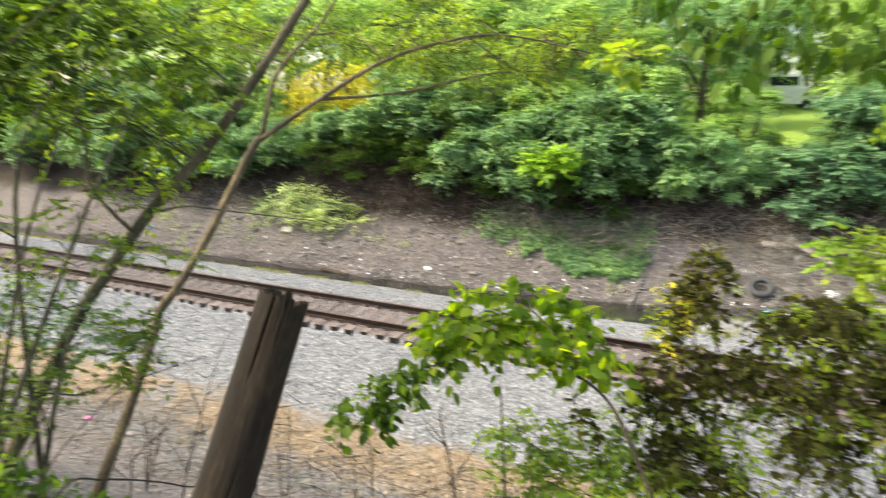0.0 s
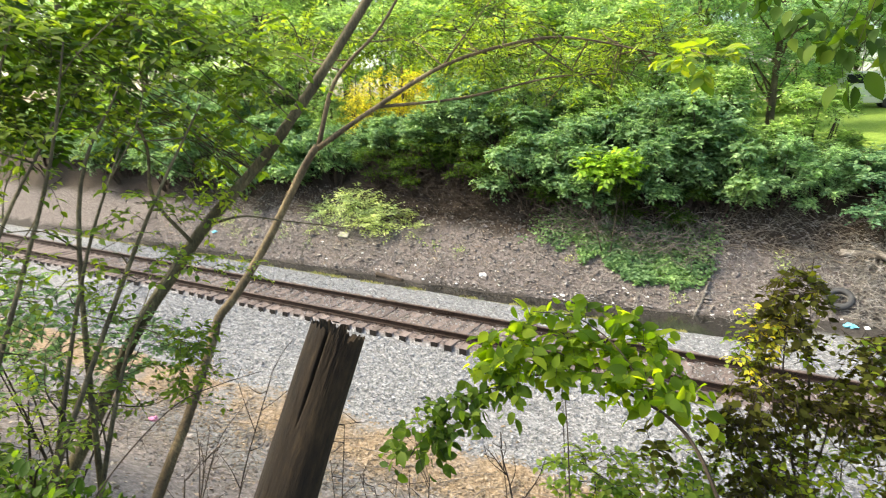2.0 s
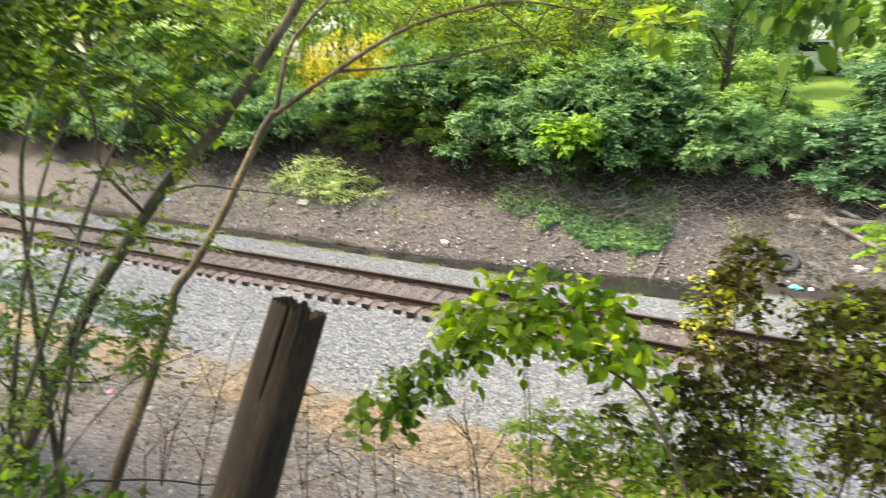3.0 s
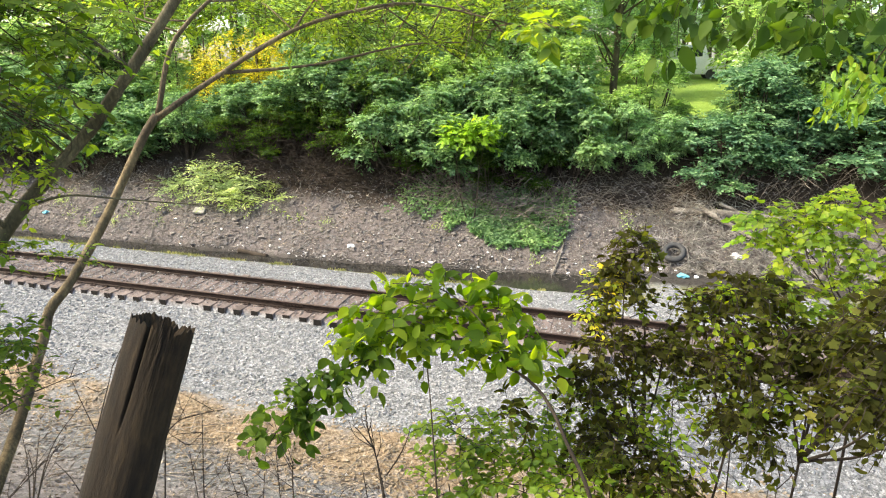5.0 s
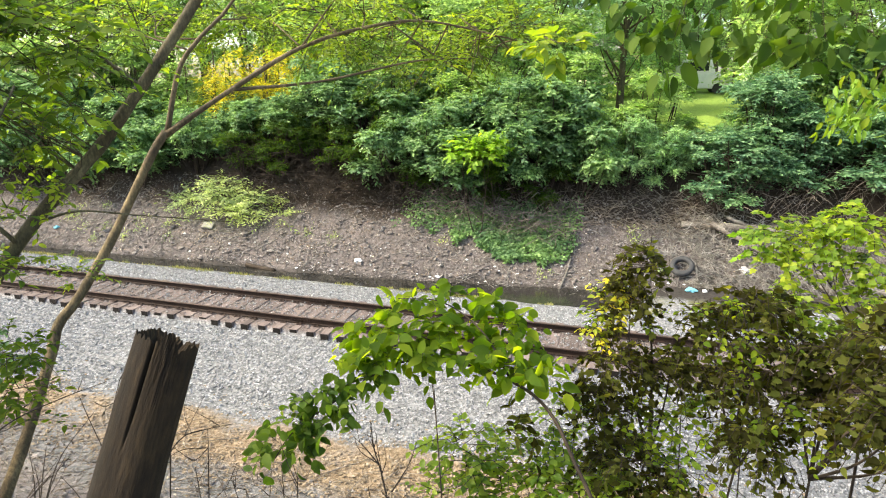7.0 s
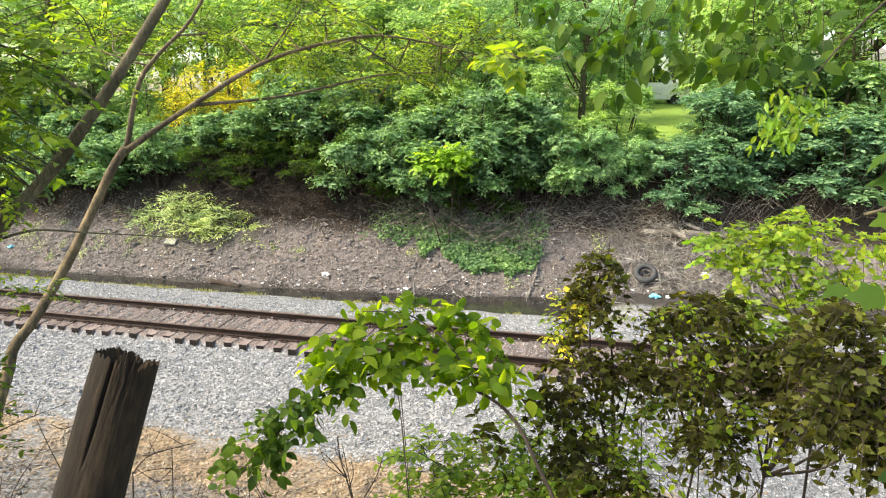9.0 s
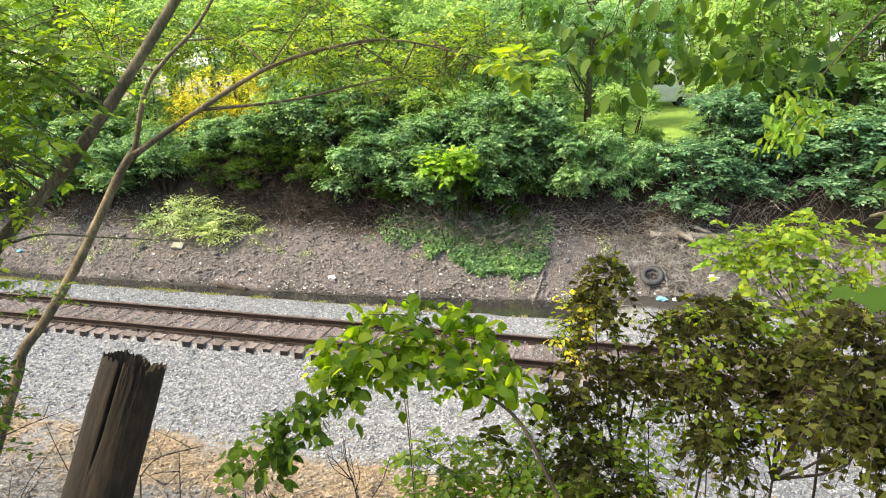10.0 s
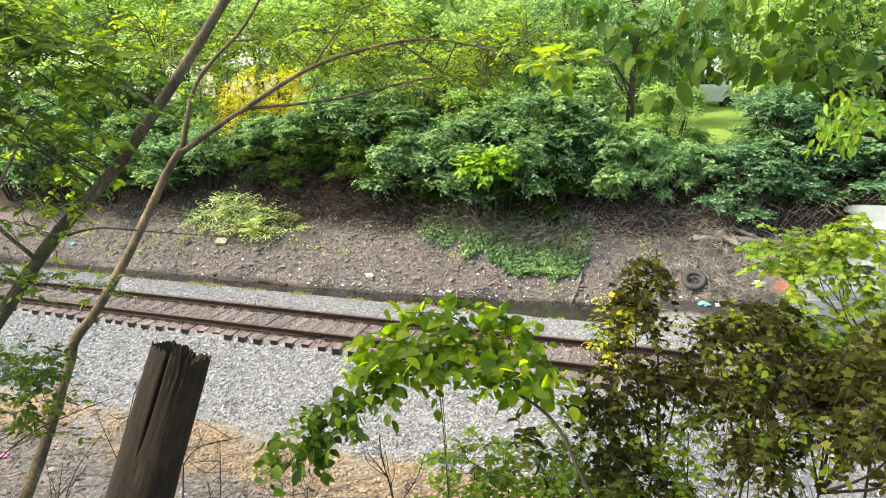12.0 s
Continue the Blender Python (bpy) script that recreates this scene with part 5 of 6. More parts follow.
# ---- the camera's slope: post, trees, bushes ----
def build_post():
    """A broken, leaning, weathered wooden post: a split on one side, torn fibres at the top."""
    top, base = Vector((8.350, -13.54, 5.852)), Vector((8.165, -14.145, 4.5))
    axis = (top - base)
    ln = axis.length
    n, rows = 240, 130
    q = axis.to_track_quat("Z", "Y")
    front = q.inverted() @ (Vector((9.5, -14.8, 6.5)) - top)
    face = math.atan2(front.y, front.x)
    verts, faces = [], []
    for i in range(rows + 1):
        h = (i / rows) ** 0.8
        for j in range(n):
            a = 2 * math.pi * j / n
            ca, sa = math.cos(a), math.sin(a)
            off = (a - face + math.pi) % (2 * math.pi) - math.pi
            split = math.exp(-((off + 0.50 + 0.10 * (1 - h)) / 0.042) ** 2)
            # the broken end: a flat strip, a torn peak, a notch and a lower corner
            jag = 0.010 * noise.noise((ca * 1.3, sa * 1.3, 4.2)) + 0.014 * noise.noise((ca * 9, sa * 9, 1.0))
            jag += 0.030 * math.exp(-((off - 0.02) / 0.20) ** 2) - 0.022 * math.exp(-((off - 0.42) / 0.12) ** 2) - 0.016 * math.exp(-((off + 0.30) / 0.10) ** 2)
            z = h * ln + max(0.0, (h - 0.9) * 10) ** 2 * (jag - 0.03 * split)
            r = (0.108 - 0.025 * h) * (1 + 0.06 * noise.noise((ca * 1.3, sa * 1.3, z * 2.6)) + 0.016 * noise.noise((ca * 5, sa * 5, z * 5.0)) + 0.005 * noise.noise((ca * 16, sa * 16, z * 6)))
            r *= 1 - 0.34 * split * max(0.0, min(1.0, (h - 0.80) * 8.0))
            check = math.exp(-((off - 0.08 - 0.3 * (h - 0.6)) / 0.03) ** 2) * math.exp(-((h - 0.60) / 0.05) ** 2)
            r *= 1 - 0.14 * check
            torn = math.exp(-((off - 0.12) / 0.42) ** 4) * max(0.0, min(1.0, (h - 0.86) * 9.0))
            r *= 1 - torn * (0.06 + 0.07 * noise.noise((a * 9, z * 11, 2.0)) + 0.05 * noise.noise((a * 31, z * 26, 7.0)))
            verts.append((r * 1.08 * ca, r * 0.9 * sa, z))
    for i in range(rows):
        for j in range(n):
            faces.append((i * n + j, i * n + (j + 1) % n, (i + 1) * n + (j + 1) % n, (i + 1) * n + j))
    # splintered end, sunk towards the heart
    prev = rows * n
    for k, ring in enumerate((0.72, 0.4, 0.12)):
        start = len(verts)
        for j in range(n):
            x, y, z = verts[rows * n + j]
            dz = -0.02 * (k + 1) + 0.035 * noise.noise((x * 70 * ring, y * 70 * ring, k * 2.0))
            verts.append((x * ring, y * ring, z * 0.4 + (ln - 0.01) * 0.6 + dz))
        for j in range(n):
            faces.append((prev + j, prev + (j + 1) % n, start + (j + 1) % n, start + j))
        prev = start
    faces.append(tuple(prev + j for j in range(n)))
    ob = link("wooden_post", verts, faces, POST, smooth=False)
    ob.matrix_world = Matrix.Translation(base) @ q.to_matrix().to_4x4()
    tagged(ob, "weathered dark brown leaning wooden post with splintered cracked top", "post")


build_post()


def foliage(rng, name, clumps, twigs, per, leaf, mat, parent, wood, form=OVATE, width=0.62, twig_len=0.35, droop=0.3, flat=0.9, label="", twig_r=0.003):
    p, a, u, tw = sprays(rng, clumps, twigs, per, twig_len, droop, flat)
    fine = Wood()
    for t in tw:
        fine.tube(t, twig_r, twig_r * 0.6, 1, 3)
    tagged(fine.link("twigwork", TWIG_DARK, parent), kind="stuff")
    return leaves(name, p, a, u, leaf * rng.uniform(0.6, 1.2, len(p)), width, form, mat, parent, label)


def hanging(rng, name, points, n, spread, leaf, mat, parent, width=0.55, slack=0.5, label="", form=OVATE):
    """Single leaves that hang from twig ends, tips down."""
    c = np.array(points)[rng.integers(len(points), size=n)]
    pos = c + rng.normal(0, 1, (n, 3)) * spread
    along = rng.normal(0, slack, (n, 3)) + (0, 0, -0.9)
    up = rng.normal(0, 0.7, (n, 3)) + (0.1, -0.6, 0.5)
    return leaves(name, pos, along, up, leaf * rng.uniform(0.6, 1.2, n), width, form, mat, parent, label)


def limbs(rng, wood, line, clumps, r):
    """Crooked side branches from a limb's line to each clump, forked once."""
    for c in clumps:
        c = np.array(c[:3])
        for _ in range(2):
            e = c + rng.normal(0, 0.3, 3) * (1, 1, 0.4)
            s = line[np.argmin(np.linalg.norm(line - e, axis=1) + rng.uniform(0, 0.5, len(line)))]
            m = (s + e) / 2 + rng.normal(0, 0.16, 3) + (0, 0, 0.1)
            wood.tube([s, m, e], r * 0.8, r * 0.3, 4, 5)
            wood.tube([m, m + (e - m) * 0.6 + rng.normal(0, 0.16, 3), e + rng.normal(0, 0.3, 3)], r * 0.45, r * 0.2, 3, 4)


def ball(points, r, squash=0.6):
    return [(x, y, z, r, r, r * squash) for x, y, z in points]


def build_left_trees():
    rng = np.random.default_rng(101)
    # slender forked tree
    ob = thing("forked_tree", (0, 0, 0), "slender leaning forked tree with smooth brown bark and airy foliage", "tree")
    w = Wood()
    w.tube([(4.07, -12.1, 1.4), (4.01, -11.68, 2.05), (3.91, -11.24, 2.57), (3.81, -10.8, 3.05), (3.73, -10.33, 3.71), (3.71, -10.16, 4.0), (3.78, -9.93, 4.23), (3.91, -9.51, 4.78), (4.01, -9.25, 5.21), (4.19, -8.99, 5.75), (4.3, -8.87, 5.98)], 0.064, 0.046, 4, 10, 0.03, rng)
    line = w.tube([(4.29, -8.88, 5.94), (4.84, -8.36, 6.43), (5.50, -7.74, 6.95), (6.25, -7.19, 7.23), (6.87, -6.59, 7.31), (8.06, -5.93, 7.05)], 0.036, 0.010, 6, 8, 0.04, rng)
    w.tube([(4.88, -8.33, 6.45), (5.63, -7.47, 6.55), (6.61, -6.66, 6.81), (7.29, -6.02, 6.86)], 0.024, 0.008, 5, 6, 0.04, rng)
    up_line = w.tube([(4.29, -8.84, 5.97), (4.43, -8.69, 6.67), (4.64, -8.55, 7.02), (4.96, -8.31, 7.43), (5.39, -8.08, 8.21)], 0.034, 0.014, 5, 7, 0.03, rng)
    w.tube([(5.50, -7.74, 6.95), (5.65, -7.40, 7.35), (5.91, -7.05, 7.86)], 0.018, 0.008, 4, 5)
    w.tube([(6.43, -7.05, 7.26), (6.77, -6.36, 6.92), (7.29, -5.50, 6.49)], 0.013, 0.006, 4, 5)
    clumps = ball([(3.14, -7.81, 7.31), (4.07, -7.05, 7.38), (4.88, -5.85, 7.26), (5.15, -5.40, 7.14), (6.68, -4.83, 7.21), (7.72, -5.47, 7.31), (5.91, -7.22, 7.52)], 0.72, 0.4) + ball([(5.50, -4.30, 6.69), (6.77, -5.85, 6.92)], 0.55, 0.35)
    limbs(rng, w, np.vstack([line, up_line]), clumps, 0.016)
    # Lit and shaded leaves share the clumps; only their colour differs.
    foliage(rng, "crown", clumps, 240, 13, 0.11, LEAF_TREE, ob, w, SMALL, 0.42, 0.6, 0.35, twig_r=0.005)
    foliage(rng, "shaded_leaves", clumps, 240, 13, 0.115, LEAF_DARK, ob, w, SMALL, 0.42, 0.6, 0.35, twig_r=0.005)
    foliage(rng, "branch_leaves", ball([(8.58, -7.07, 6.93), (8.23, -6.36, 7.10)], 0.28, 0.5), 14, 6, 0.2, LEAF_BRIGHT, ob, w, OVATE, 0.6, 0.25, 0.2)
    w.tube([(8.06, -5.93, 7.05), (8.32, -6.36, 7.09), (8.63, -7.05, 6.97)], 0.01, 0.005, 3, 4)
    w.link("trunk", BARK_WARM, ob)
    # thicker leaning tree
    ob = thing("leaning_tree", (0, 0, 0), "leaning tree with rough grey-brown bark and green foliage coloured for shade", "tree")
    w = Wood()
    line = w.tube([(3.96, -12.42, 2.90), (3.96, -12.15, 3.27), (4.05, -11.50, 4.26), (4.32, -11.20, 4.84), (4.66, -10.95, 5.39), (4.96, -10.49, 5.95), (5.25, -10.33, 6.36), (5.51, -10.10, 6.83), (5.91, -9.81, 7.54)], 0.07, 0.044, 6, 10, 0.03, rng)
    w.tube([(4.66, -10.95, 5.37), (4.78, -10.62, 5.41), (5.02, -10.23, 5.31), (5.55, -9.51, 5.12)], 0.014, 0.005, 5, 6)
    w.tube([(4.57, -11.09, 5.22), (4.40, -11.32, 5.68), (4.52, -11.43, 6.26), (4.28, -11.78, 6.96)], 0.022, 0.008, 5, 6)
    w.tube([(5.33, -10.27, 6.50), (5.10, -10.62, 6.84), (4.86, -11.09, 7.08)], 0.018, 0.006, 4, 6)
    clumps = ball([(5.06, -11.05, 6.82), (5.35, -10.74, 6.91), (4.96, -10.80, 6.44), (4.60, -10.72, 6.06), (4.38, -12.52, 7.19), (4.57, -12.07, 6.97), (4.69, -11.46, 7.13), (3.70, -12.49, 6.55), (3.93, -12.01, 6.68), (4.70, -10.87, 7.19), (4.28, -11.09, 6.38)], 0.40, 0.6)
    limbs(rng, w, line[26:], clumps[::2], 0.009)
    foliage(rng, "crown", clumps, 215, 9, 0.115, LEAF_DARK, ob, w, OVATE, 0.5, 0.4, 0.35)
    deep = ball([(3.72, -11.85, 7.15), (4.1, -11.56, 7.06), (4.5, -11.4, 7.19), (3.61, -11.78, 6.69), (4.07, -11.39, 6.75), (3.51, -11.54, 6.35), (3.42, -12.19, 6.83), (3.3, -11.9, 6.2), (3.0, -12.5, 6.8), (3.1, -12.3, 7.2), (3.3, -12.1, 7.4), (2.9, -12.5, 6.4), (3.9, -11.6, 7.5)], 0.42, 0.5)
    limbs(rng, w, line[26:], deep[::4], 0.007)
    # Canopy shade comes from this darkened leaf colour; sunlit_leaves use the light copy.
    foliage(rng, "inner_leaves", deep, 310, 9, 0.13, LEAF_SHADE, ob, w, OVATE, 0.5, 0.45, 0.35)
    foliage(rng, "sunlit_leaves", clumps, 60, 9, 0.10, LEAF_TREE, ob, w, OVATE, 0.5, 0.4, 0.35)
    foliage(rng, "shoot_foliage", ball([(4.74, -10.96, 5.73), (4.69, -10.97, 5.48), (4.61, -10.99, 4.99), (4.86, -10.81, 4.87)], 0.17, 0.7), 44, 6, 0.075, LEAF_BRIGHT, ob, w, OVATE, 0.5, 0.2)
    low = [(5.28, -11.83, 4.56), (5.36, -11.84, 4.39), (5.32, -11.93, 4.34), (5.34, -11.74, 4.58), (5.26, -11.76, 4.71)]
    limbs(rng, w, line[:14], ball(low[:2], 0.1), 0.006)
    foliage(rng, "low_leaves", ball(low, 0.14, 0.7), 40, 6, 0.08, LEAF_DARK, ob, w, OVATE, 0.5, 0.2)
    w.link("trunk", BARK, ob)
    # thin saplings beside them
    for k, (b, m, t) in enumerate([((5.37, -13.05, 4.1), (5.18, -12.49, 5.34), (5.2, -12.1, 6.2)), ((5.47, -13.14, 4.2), (5.30, -12.09, 5.56), (5.38, -11.49, 6.51)), ((5.25, -12.66, 3.75), (4.91, -12.30, 5.74), (4.89, -11.83, 6.66)),
                                   ((5.31, -13.44, 4.35), (4.89, -12.48, 5.99), (4.91, -12.22, 6.95)), ((5.19, -13.70, 4.5), (4.53, -12.81, 5.92), (4.62, -12.38, 7.12)), ((5.0, -13.2, 4.2), (4.8, -12.9, 5.4), (4.95, -12.4, 6.4)), ((5.6, -12.9, 4.0), (5.45, -12.4, 4.8), (5.7, -12.1, 5.4))]):
        ob = thing("sapling", (0, 0, 0), "thin leaning sapling with sparse green leaves on the slope", "sapling", "saplings on the slope")
        w = Wood()
        b, m, t = (np.array(q) for q in ((b[0], b[1], height(b[0], b[1])), m, t))
        line = w.tube([b - (0, 0, 0.3), b, m, t], 0.027 + 0.005 * (k % 3), 0.007, 7, 7, 0.04, rng)
        cl = []
        for q in (0.5, 0.65, 0.8, 0.95):
            s = line[int(q * (len(line) - 1))]
            e = s + rng.normal(0, 0.22, 3) + (0, 0, 0.12)
            w.tube([s, (s + e) / 2 + rng.normal(0, 0.04, 3), e], 0.007, 0.003, 3, 4)
            cl.append(e)
        # Sapling leaves use the colour with shade mixed in.
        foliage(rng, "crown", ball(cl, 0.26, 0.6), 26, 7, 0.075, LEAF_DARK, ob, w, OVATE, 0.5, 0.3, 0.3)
        w.link("branching", BARK, ob)


build_left_trees()


def build_slope_bushes():
    rng = np.random.default_rng(131)
    # undergrowth under the saplings
    for name, pts, r, n, leaf, mat, label in [
        ("undergrowth_bush", [(4.15, -12.78, 5.0), (4.33, -12.77, 4.54), (4.00, -12.11, 4.6), (4.37, -11.63, 4.3), (3.7, -12.4, 4.9)], 0.42, 240, 0.07, LEAF_SHRUB, "green undergrowth bush on the near slope"),
        ("undergrowth_bush", [(5.28, -13.35, 4.55), (4.70, -12.32, 4.05), (5.48, -13.11, 4.3), (5.0, -12.9, 4.5), (4.9, -13.5, 4.7)], 0.28, 110, 0.06, LEAF_TREE, "low light green bush among the saplings"),
    ]:
        ob = thing(name, (pts[0][0], pts[0][1], 0), label, "bush")
        ob.matrix_world = Matrix.Identity(4)
        w = Wood()
        for p in pts:
            m = np.mean(pts, 0)
            g = height(m[0], m[1])
            w.tube([(m[0], m[1], g - 0.1), ((p[0] + m[0]) / 2, (p[1] + m[1]) / 2, (p[2] + g) / 2), p], 0.012, 0.005, 4, 5)
        foliage(rng, "crown", ball(pts, r, 0.75), n, 8, leaf, mat, ob, w, OVATE, 0.55, 0.25)
        w.link("branching", TWIG_DARK, ob)
    # arching hazel-like branch
    ob = thing("arching_sapling", (0, 0, 0), "arching sapling with broad bright green oval leaves", "sapling")
    w = Wood()
    w.tube([(9.75, -11.75, height(9.75, -11.75) - 0.15), (9.55, -11.75, 3.9), (9.32, -11.64, 4.44), (9.14, -11.50, 4.65), (8.92, -11.45, 4.76), (8.66, -11.42, 4.81), (8.33, -11.45, 4.82), (8.14, -11.55, 4.78), (7.92, -11.75, 4.65), (7.73, -11.99, 4.53), (7.68, -12.17, 4.42)], 0.014, 0.003, 7, 7, 0.03, rng)
    w.tube([(8.92, -11.45, 4.76), (8.71, -11.32, 5.00), (8.40, -11.18, 5.12), (8.12, -11.27, 5.15)], 0.007, 0.003, 5, 5)
    w.tube([(8.66, -11.42, 4.81), (8.30, -11.35, 4.94), (8.00, -11.40, 4.96)], 0.006, 0.003, 5, 5)
    w.tube([(8.75, -12.0, height(8.75, -12.0) - 0.1), (8.52, -11.67, 4.36), (8.42, -11.48, 4.72)], 0.006, 0.003, 5, 5)
    dome = [(7.98, -11.39, 5.00), (8.10, -11.29, 5.09), (8.26, -11.11, 5.11), (8.47, -11.14, 5.14), (8.68, -11.20, 5.12), (8.83, -11.21, 5.02), (9.00, -11.33, 4.95), (9.09, -11.42, 4.85), (7.95, -11.46, 4.90), (8.18, -11.43, 4.98), (8.35, -11.25, 4.99), (8.58, -11.26, 4.96), (8.83, -11.38, 4.92), (8.16, -11.51, 4.85), (8.36, -11.42, 4.88), (8.02, -11.53, 4.84), (8.63, -11.45, 4.89), (8.94, -11.49, 4.88)]
    arm = [(8.02, -11.64, 4.72), (7.91, -11.74, 4.66), (7.82, -11.87, 4.61), (7.72, -11.96, 4.57), (7.68, -12.09, 4.53), (7.66, -12.15, 4.47), (7.77, -12.01, 4.50), (7.85, -11.73, 4.70), (7.83, -11.93, 4.55), (7.82, -12.07, 4.44), (8.07, -11.72, 4.71), (7.95, -11.82, 4.61), (7.95, -11.6, 4.76), (7.86, -11.8, 4.70), (7.78, -11.9, 4.66), (7.74, -12.02, 4.60)]
    foliage(rng, "crown", ball(dome, 0.085, 0.6), 110, 5, 0.11, LEAF_ARCH, ob, w, OVATE, 0.64, 0.17, 0.5, 0.7, twig_r=0.002)
    hanging(rng, "dome_leaves", dome, 210, (0.10, 0.10, 0.055), 0.105, LEAF_ARCH, ob, 0.62, 0.8)
    # The arm's shade is its leaf colour; the dome keeps the bright one.
    foliage(rng, "arm_leaves", ball(arm, 0.05, 0.6), 42, 4, 0.08, LEAF_DARK, ob, w, OVATE, 0.62, 0.12, 0.6, 0.7, twig_r=0.002)
    hanging(rng, "tip_leaves", arm, 150, (0.075, 0.075, 0.045), 0.098, LEAF_DARK, ob, 0.6, 0.45)
    hanging(rng, "end_leaves", [(9.03, -11.42, 4.9), (9.11, -11.45, 4.86), (8.97, -11.5, 4.9)], 9, 0.04, 0.14, LEAF_ARCH, ob, 0.62, 0.3)
    foliage(rng, "withered_leaves", [(8.92, -11.35, 4.42, 0.05, 0.05, 0.12), (9.0, -11.33, 4.34, 0.05, 0.05, 0.1)], 10, 4, 0.1, LEAF_BROWN, ob, w, OVATE, 0.45, 0.08, 1.2, 0.2, "withered dark hanging leaves")
    w.link("branching", TWIG_DARK, ob)
    # low green growth between
    ob = thing("green_bush", (0, 0, 0), "light green leafy bush low on the slope", "bush")
    w = Wood()
    pts = [(8.53, -11.05, 3.90), (8.79, -11.06, 3.82), (8.52, -11.30, 3.70), (9.02, -11.18, 3.78), (9.09, -10.93, 3.95), (9.27, -10.82, 4.12), (9.5, -10.9, 3.7), (9.8, -10.7, 3.8), (10.0, -10.6, 4.2), (10.4, -10.6, 4.3), (9.35, -11.2, 3.95), (9.6, -11.3, 3.9), (9.15, -11.4, 3.75)]
    for x, y, z in pts:
        w.tube([(x + 0.25, y + 0.15, height(x + 0.25, y + 0.15) - 0.1), (x + 0.1, y + 0.1, (z + height(x, y)) / 2), (x, y, z)], 0.008, 0.004, 4, 5)
    foliage(rng, "crown", ball(pts, 0.26, 0.8), 330, 7, 0.068, LEAF_BRIGHT, ob, w, OVATE, 0.6, 0.22)
    w.link("branching", TWIG_DARK, ob)
    # withered brown bush
    ob = thing("withered_bush", (0, 0, 0), "dense bush of withered brown-green leaves on dark stems", "bush")
    w = Wood()
    pts = [(9.64, -10.54, 5.30), (9.59, -10.62, 5.03), (9.54, -10.76, 4.70), (9.46, -10.90, 4.41), (9.89, -10.69, 4.63), (10.11, -10.59, 4.95), (10.38, -10.59, 5.07), (10.31, -10.75, 4.64), (10.61, -10.74, 4.84), (10.82, -10.88, 4.93), (10.72, -11.00, 4.59), (10.98, -11.02, 4.73), (10.42, -10.95, 4.31), (9.63, -11.16, 4.17), (9.92, -11.29, 4.02), (10.98, -11.31, 5.28), (10.99, -11.49, 5.11), (10.89, -11.65, 4.93), (10.98, -11.7, 4.91)]
    root = np.array((10.3, -10.4, height(10.3, -10.4) - 0.15))
    hubs = [np.array(h) for h in ((9.8, -10.7, 3.9), (10.35, -10.8, 4.0), (10.75, -10.95, 4.1))]
    for h in hubs:
        w.tube([root, (root + h) / 2 + rng.normal(0, 0.08, 3), h], 0.012, 0.008, 5, 7)
    for p in pts:
        p = np.array(p)
        h = min(hubs, key=lambda q: np.linalg.norm(q - p))
        w.tube([h, (h + p) / 2 + rng.normal(0, 0.07, 3), p], 0.011, 0.004, 5, 5, 0.05, rng)
    cl = [(x, y, z, 0.11 if i < 2 else 0.19, 0.2, 0.16) for i, (x, y, z) in enumerate(pts)]
    foliage(rng, "crown", cl, 680, 6, 0.066, LEAF_BROWN, ob, w, LOBED, 0.7, 0.18, 0.9, 0.2)
    foliage(rng, "curled_leaves", cl, 430, 6, 0.062, LEAF_BROWN, ob, w, OVATE, 0.5, 0.18, 1.1, 0.1)
    foliage(rng, "green_leaves", ball([(10.4, -10.9, 4.6), (10.8, -11.0, 4.5), (9.7, -10.9, 4.3), (10.0, -11.1, 4.1), (10.2, -10.8, 5.0), (9.55, -10.6, 4.9)], 0.24, 0.7), 130, 5, 0.055, LEAF_ARCH, ob, w, OVATE, 0.6, 0.2)
    foliage(rng, "pale_leaves", ball([(9.44, -10.66, 5.07), (9.49, -10.63, 5.10), (9.5, -10.6, 4.95), (9.4, -10.7, 4.85)], 0.08, 0.8), 34, 5, 0.05, LEAF_YELLOW, ob, w, OVATE, 0.6, 0.15)
    w.link("branching", TWIG_DARK, ob)
    # bright young maple
    ob = thing("maple_sapling", (0, 0, 0), "young maple with bright yellow-green lobed leaves", "sapling")
    w = Wood()
    pts = [(10.56, -9.98, 5.46), (10.62, -10.03, 5.34), (10.77, -10.03, 5.50), (10.96, -10.07, 5.60), (11.11, -10.12, 5.59), (10.73, -10.09, 5.22), (10.96, -10.14, 5.30), (11.17, -10.20, 5.33), (11.13, -10.25, 5.10), (10.66, -10.33, 5.05), (11.4, -10.2, 5.5), (11.4, -10.2, 5.2), (10.9, -10.3, 4.95), (11.15, -10.3, 4.85), (10.72, -10.4, 4.88), (10.85, -10.2, 5.45)]
    hub = np.array((11.25, -10.15, 4.7))
    w.tube([(11.4, -9.9, height(11.4, -9.9) - 0.1), (11.35, -10.0, 3.5), hub, hub + (-0.02, 0, 0.12)], 0.012, 0.009, 5, 7)
    for p in pts:
        p = np.array(p)
        w.tube([hub, (hub + p) / 2 + rng.normal(0, 0.09, 3), p], 0.006, 0.002, 4, 5)
    foliage(rng, "crown", ball(pts, 0.14, 0.8), 330, 6, 0.056, LEAF_BRIGHT, ob, w, LOBED, 0.85, 0.15, 0.6, 0.6, twig_r=0.002)
    foliage(rng, "pale_leaves", ball([(10.42, -9.97, 5.44), (10.45, -9.98, 5.3)], 0.07, 0.6), 14, 5, 0.066, LEAF_LIME, ob, w, LOBED, 0.85, 0.12, 0.7, 0.4)
    tagged(w.link("branching", TWIG_DARK, ob), kind="stuff")
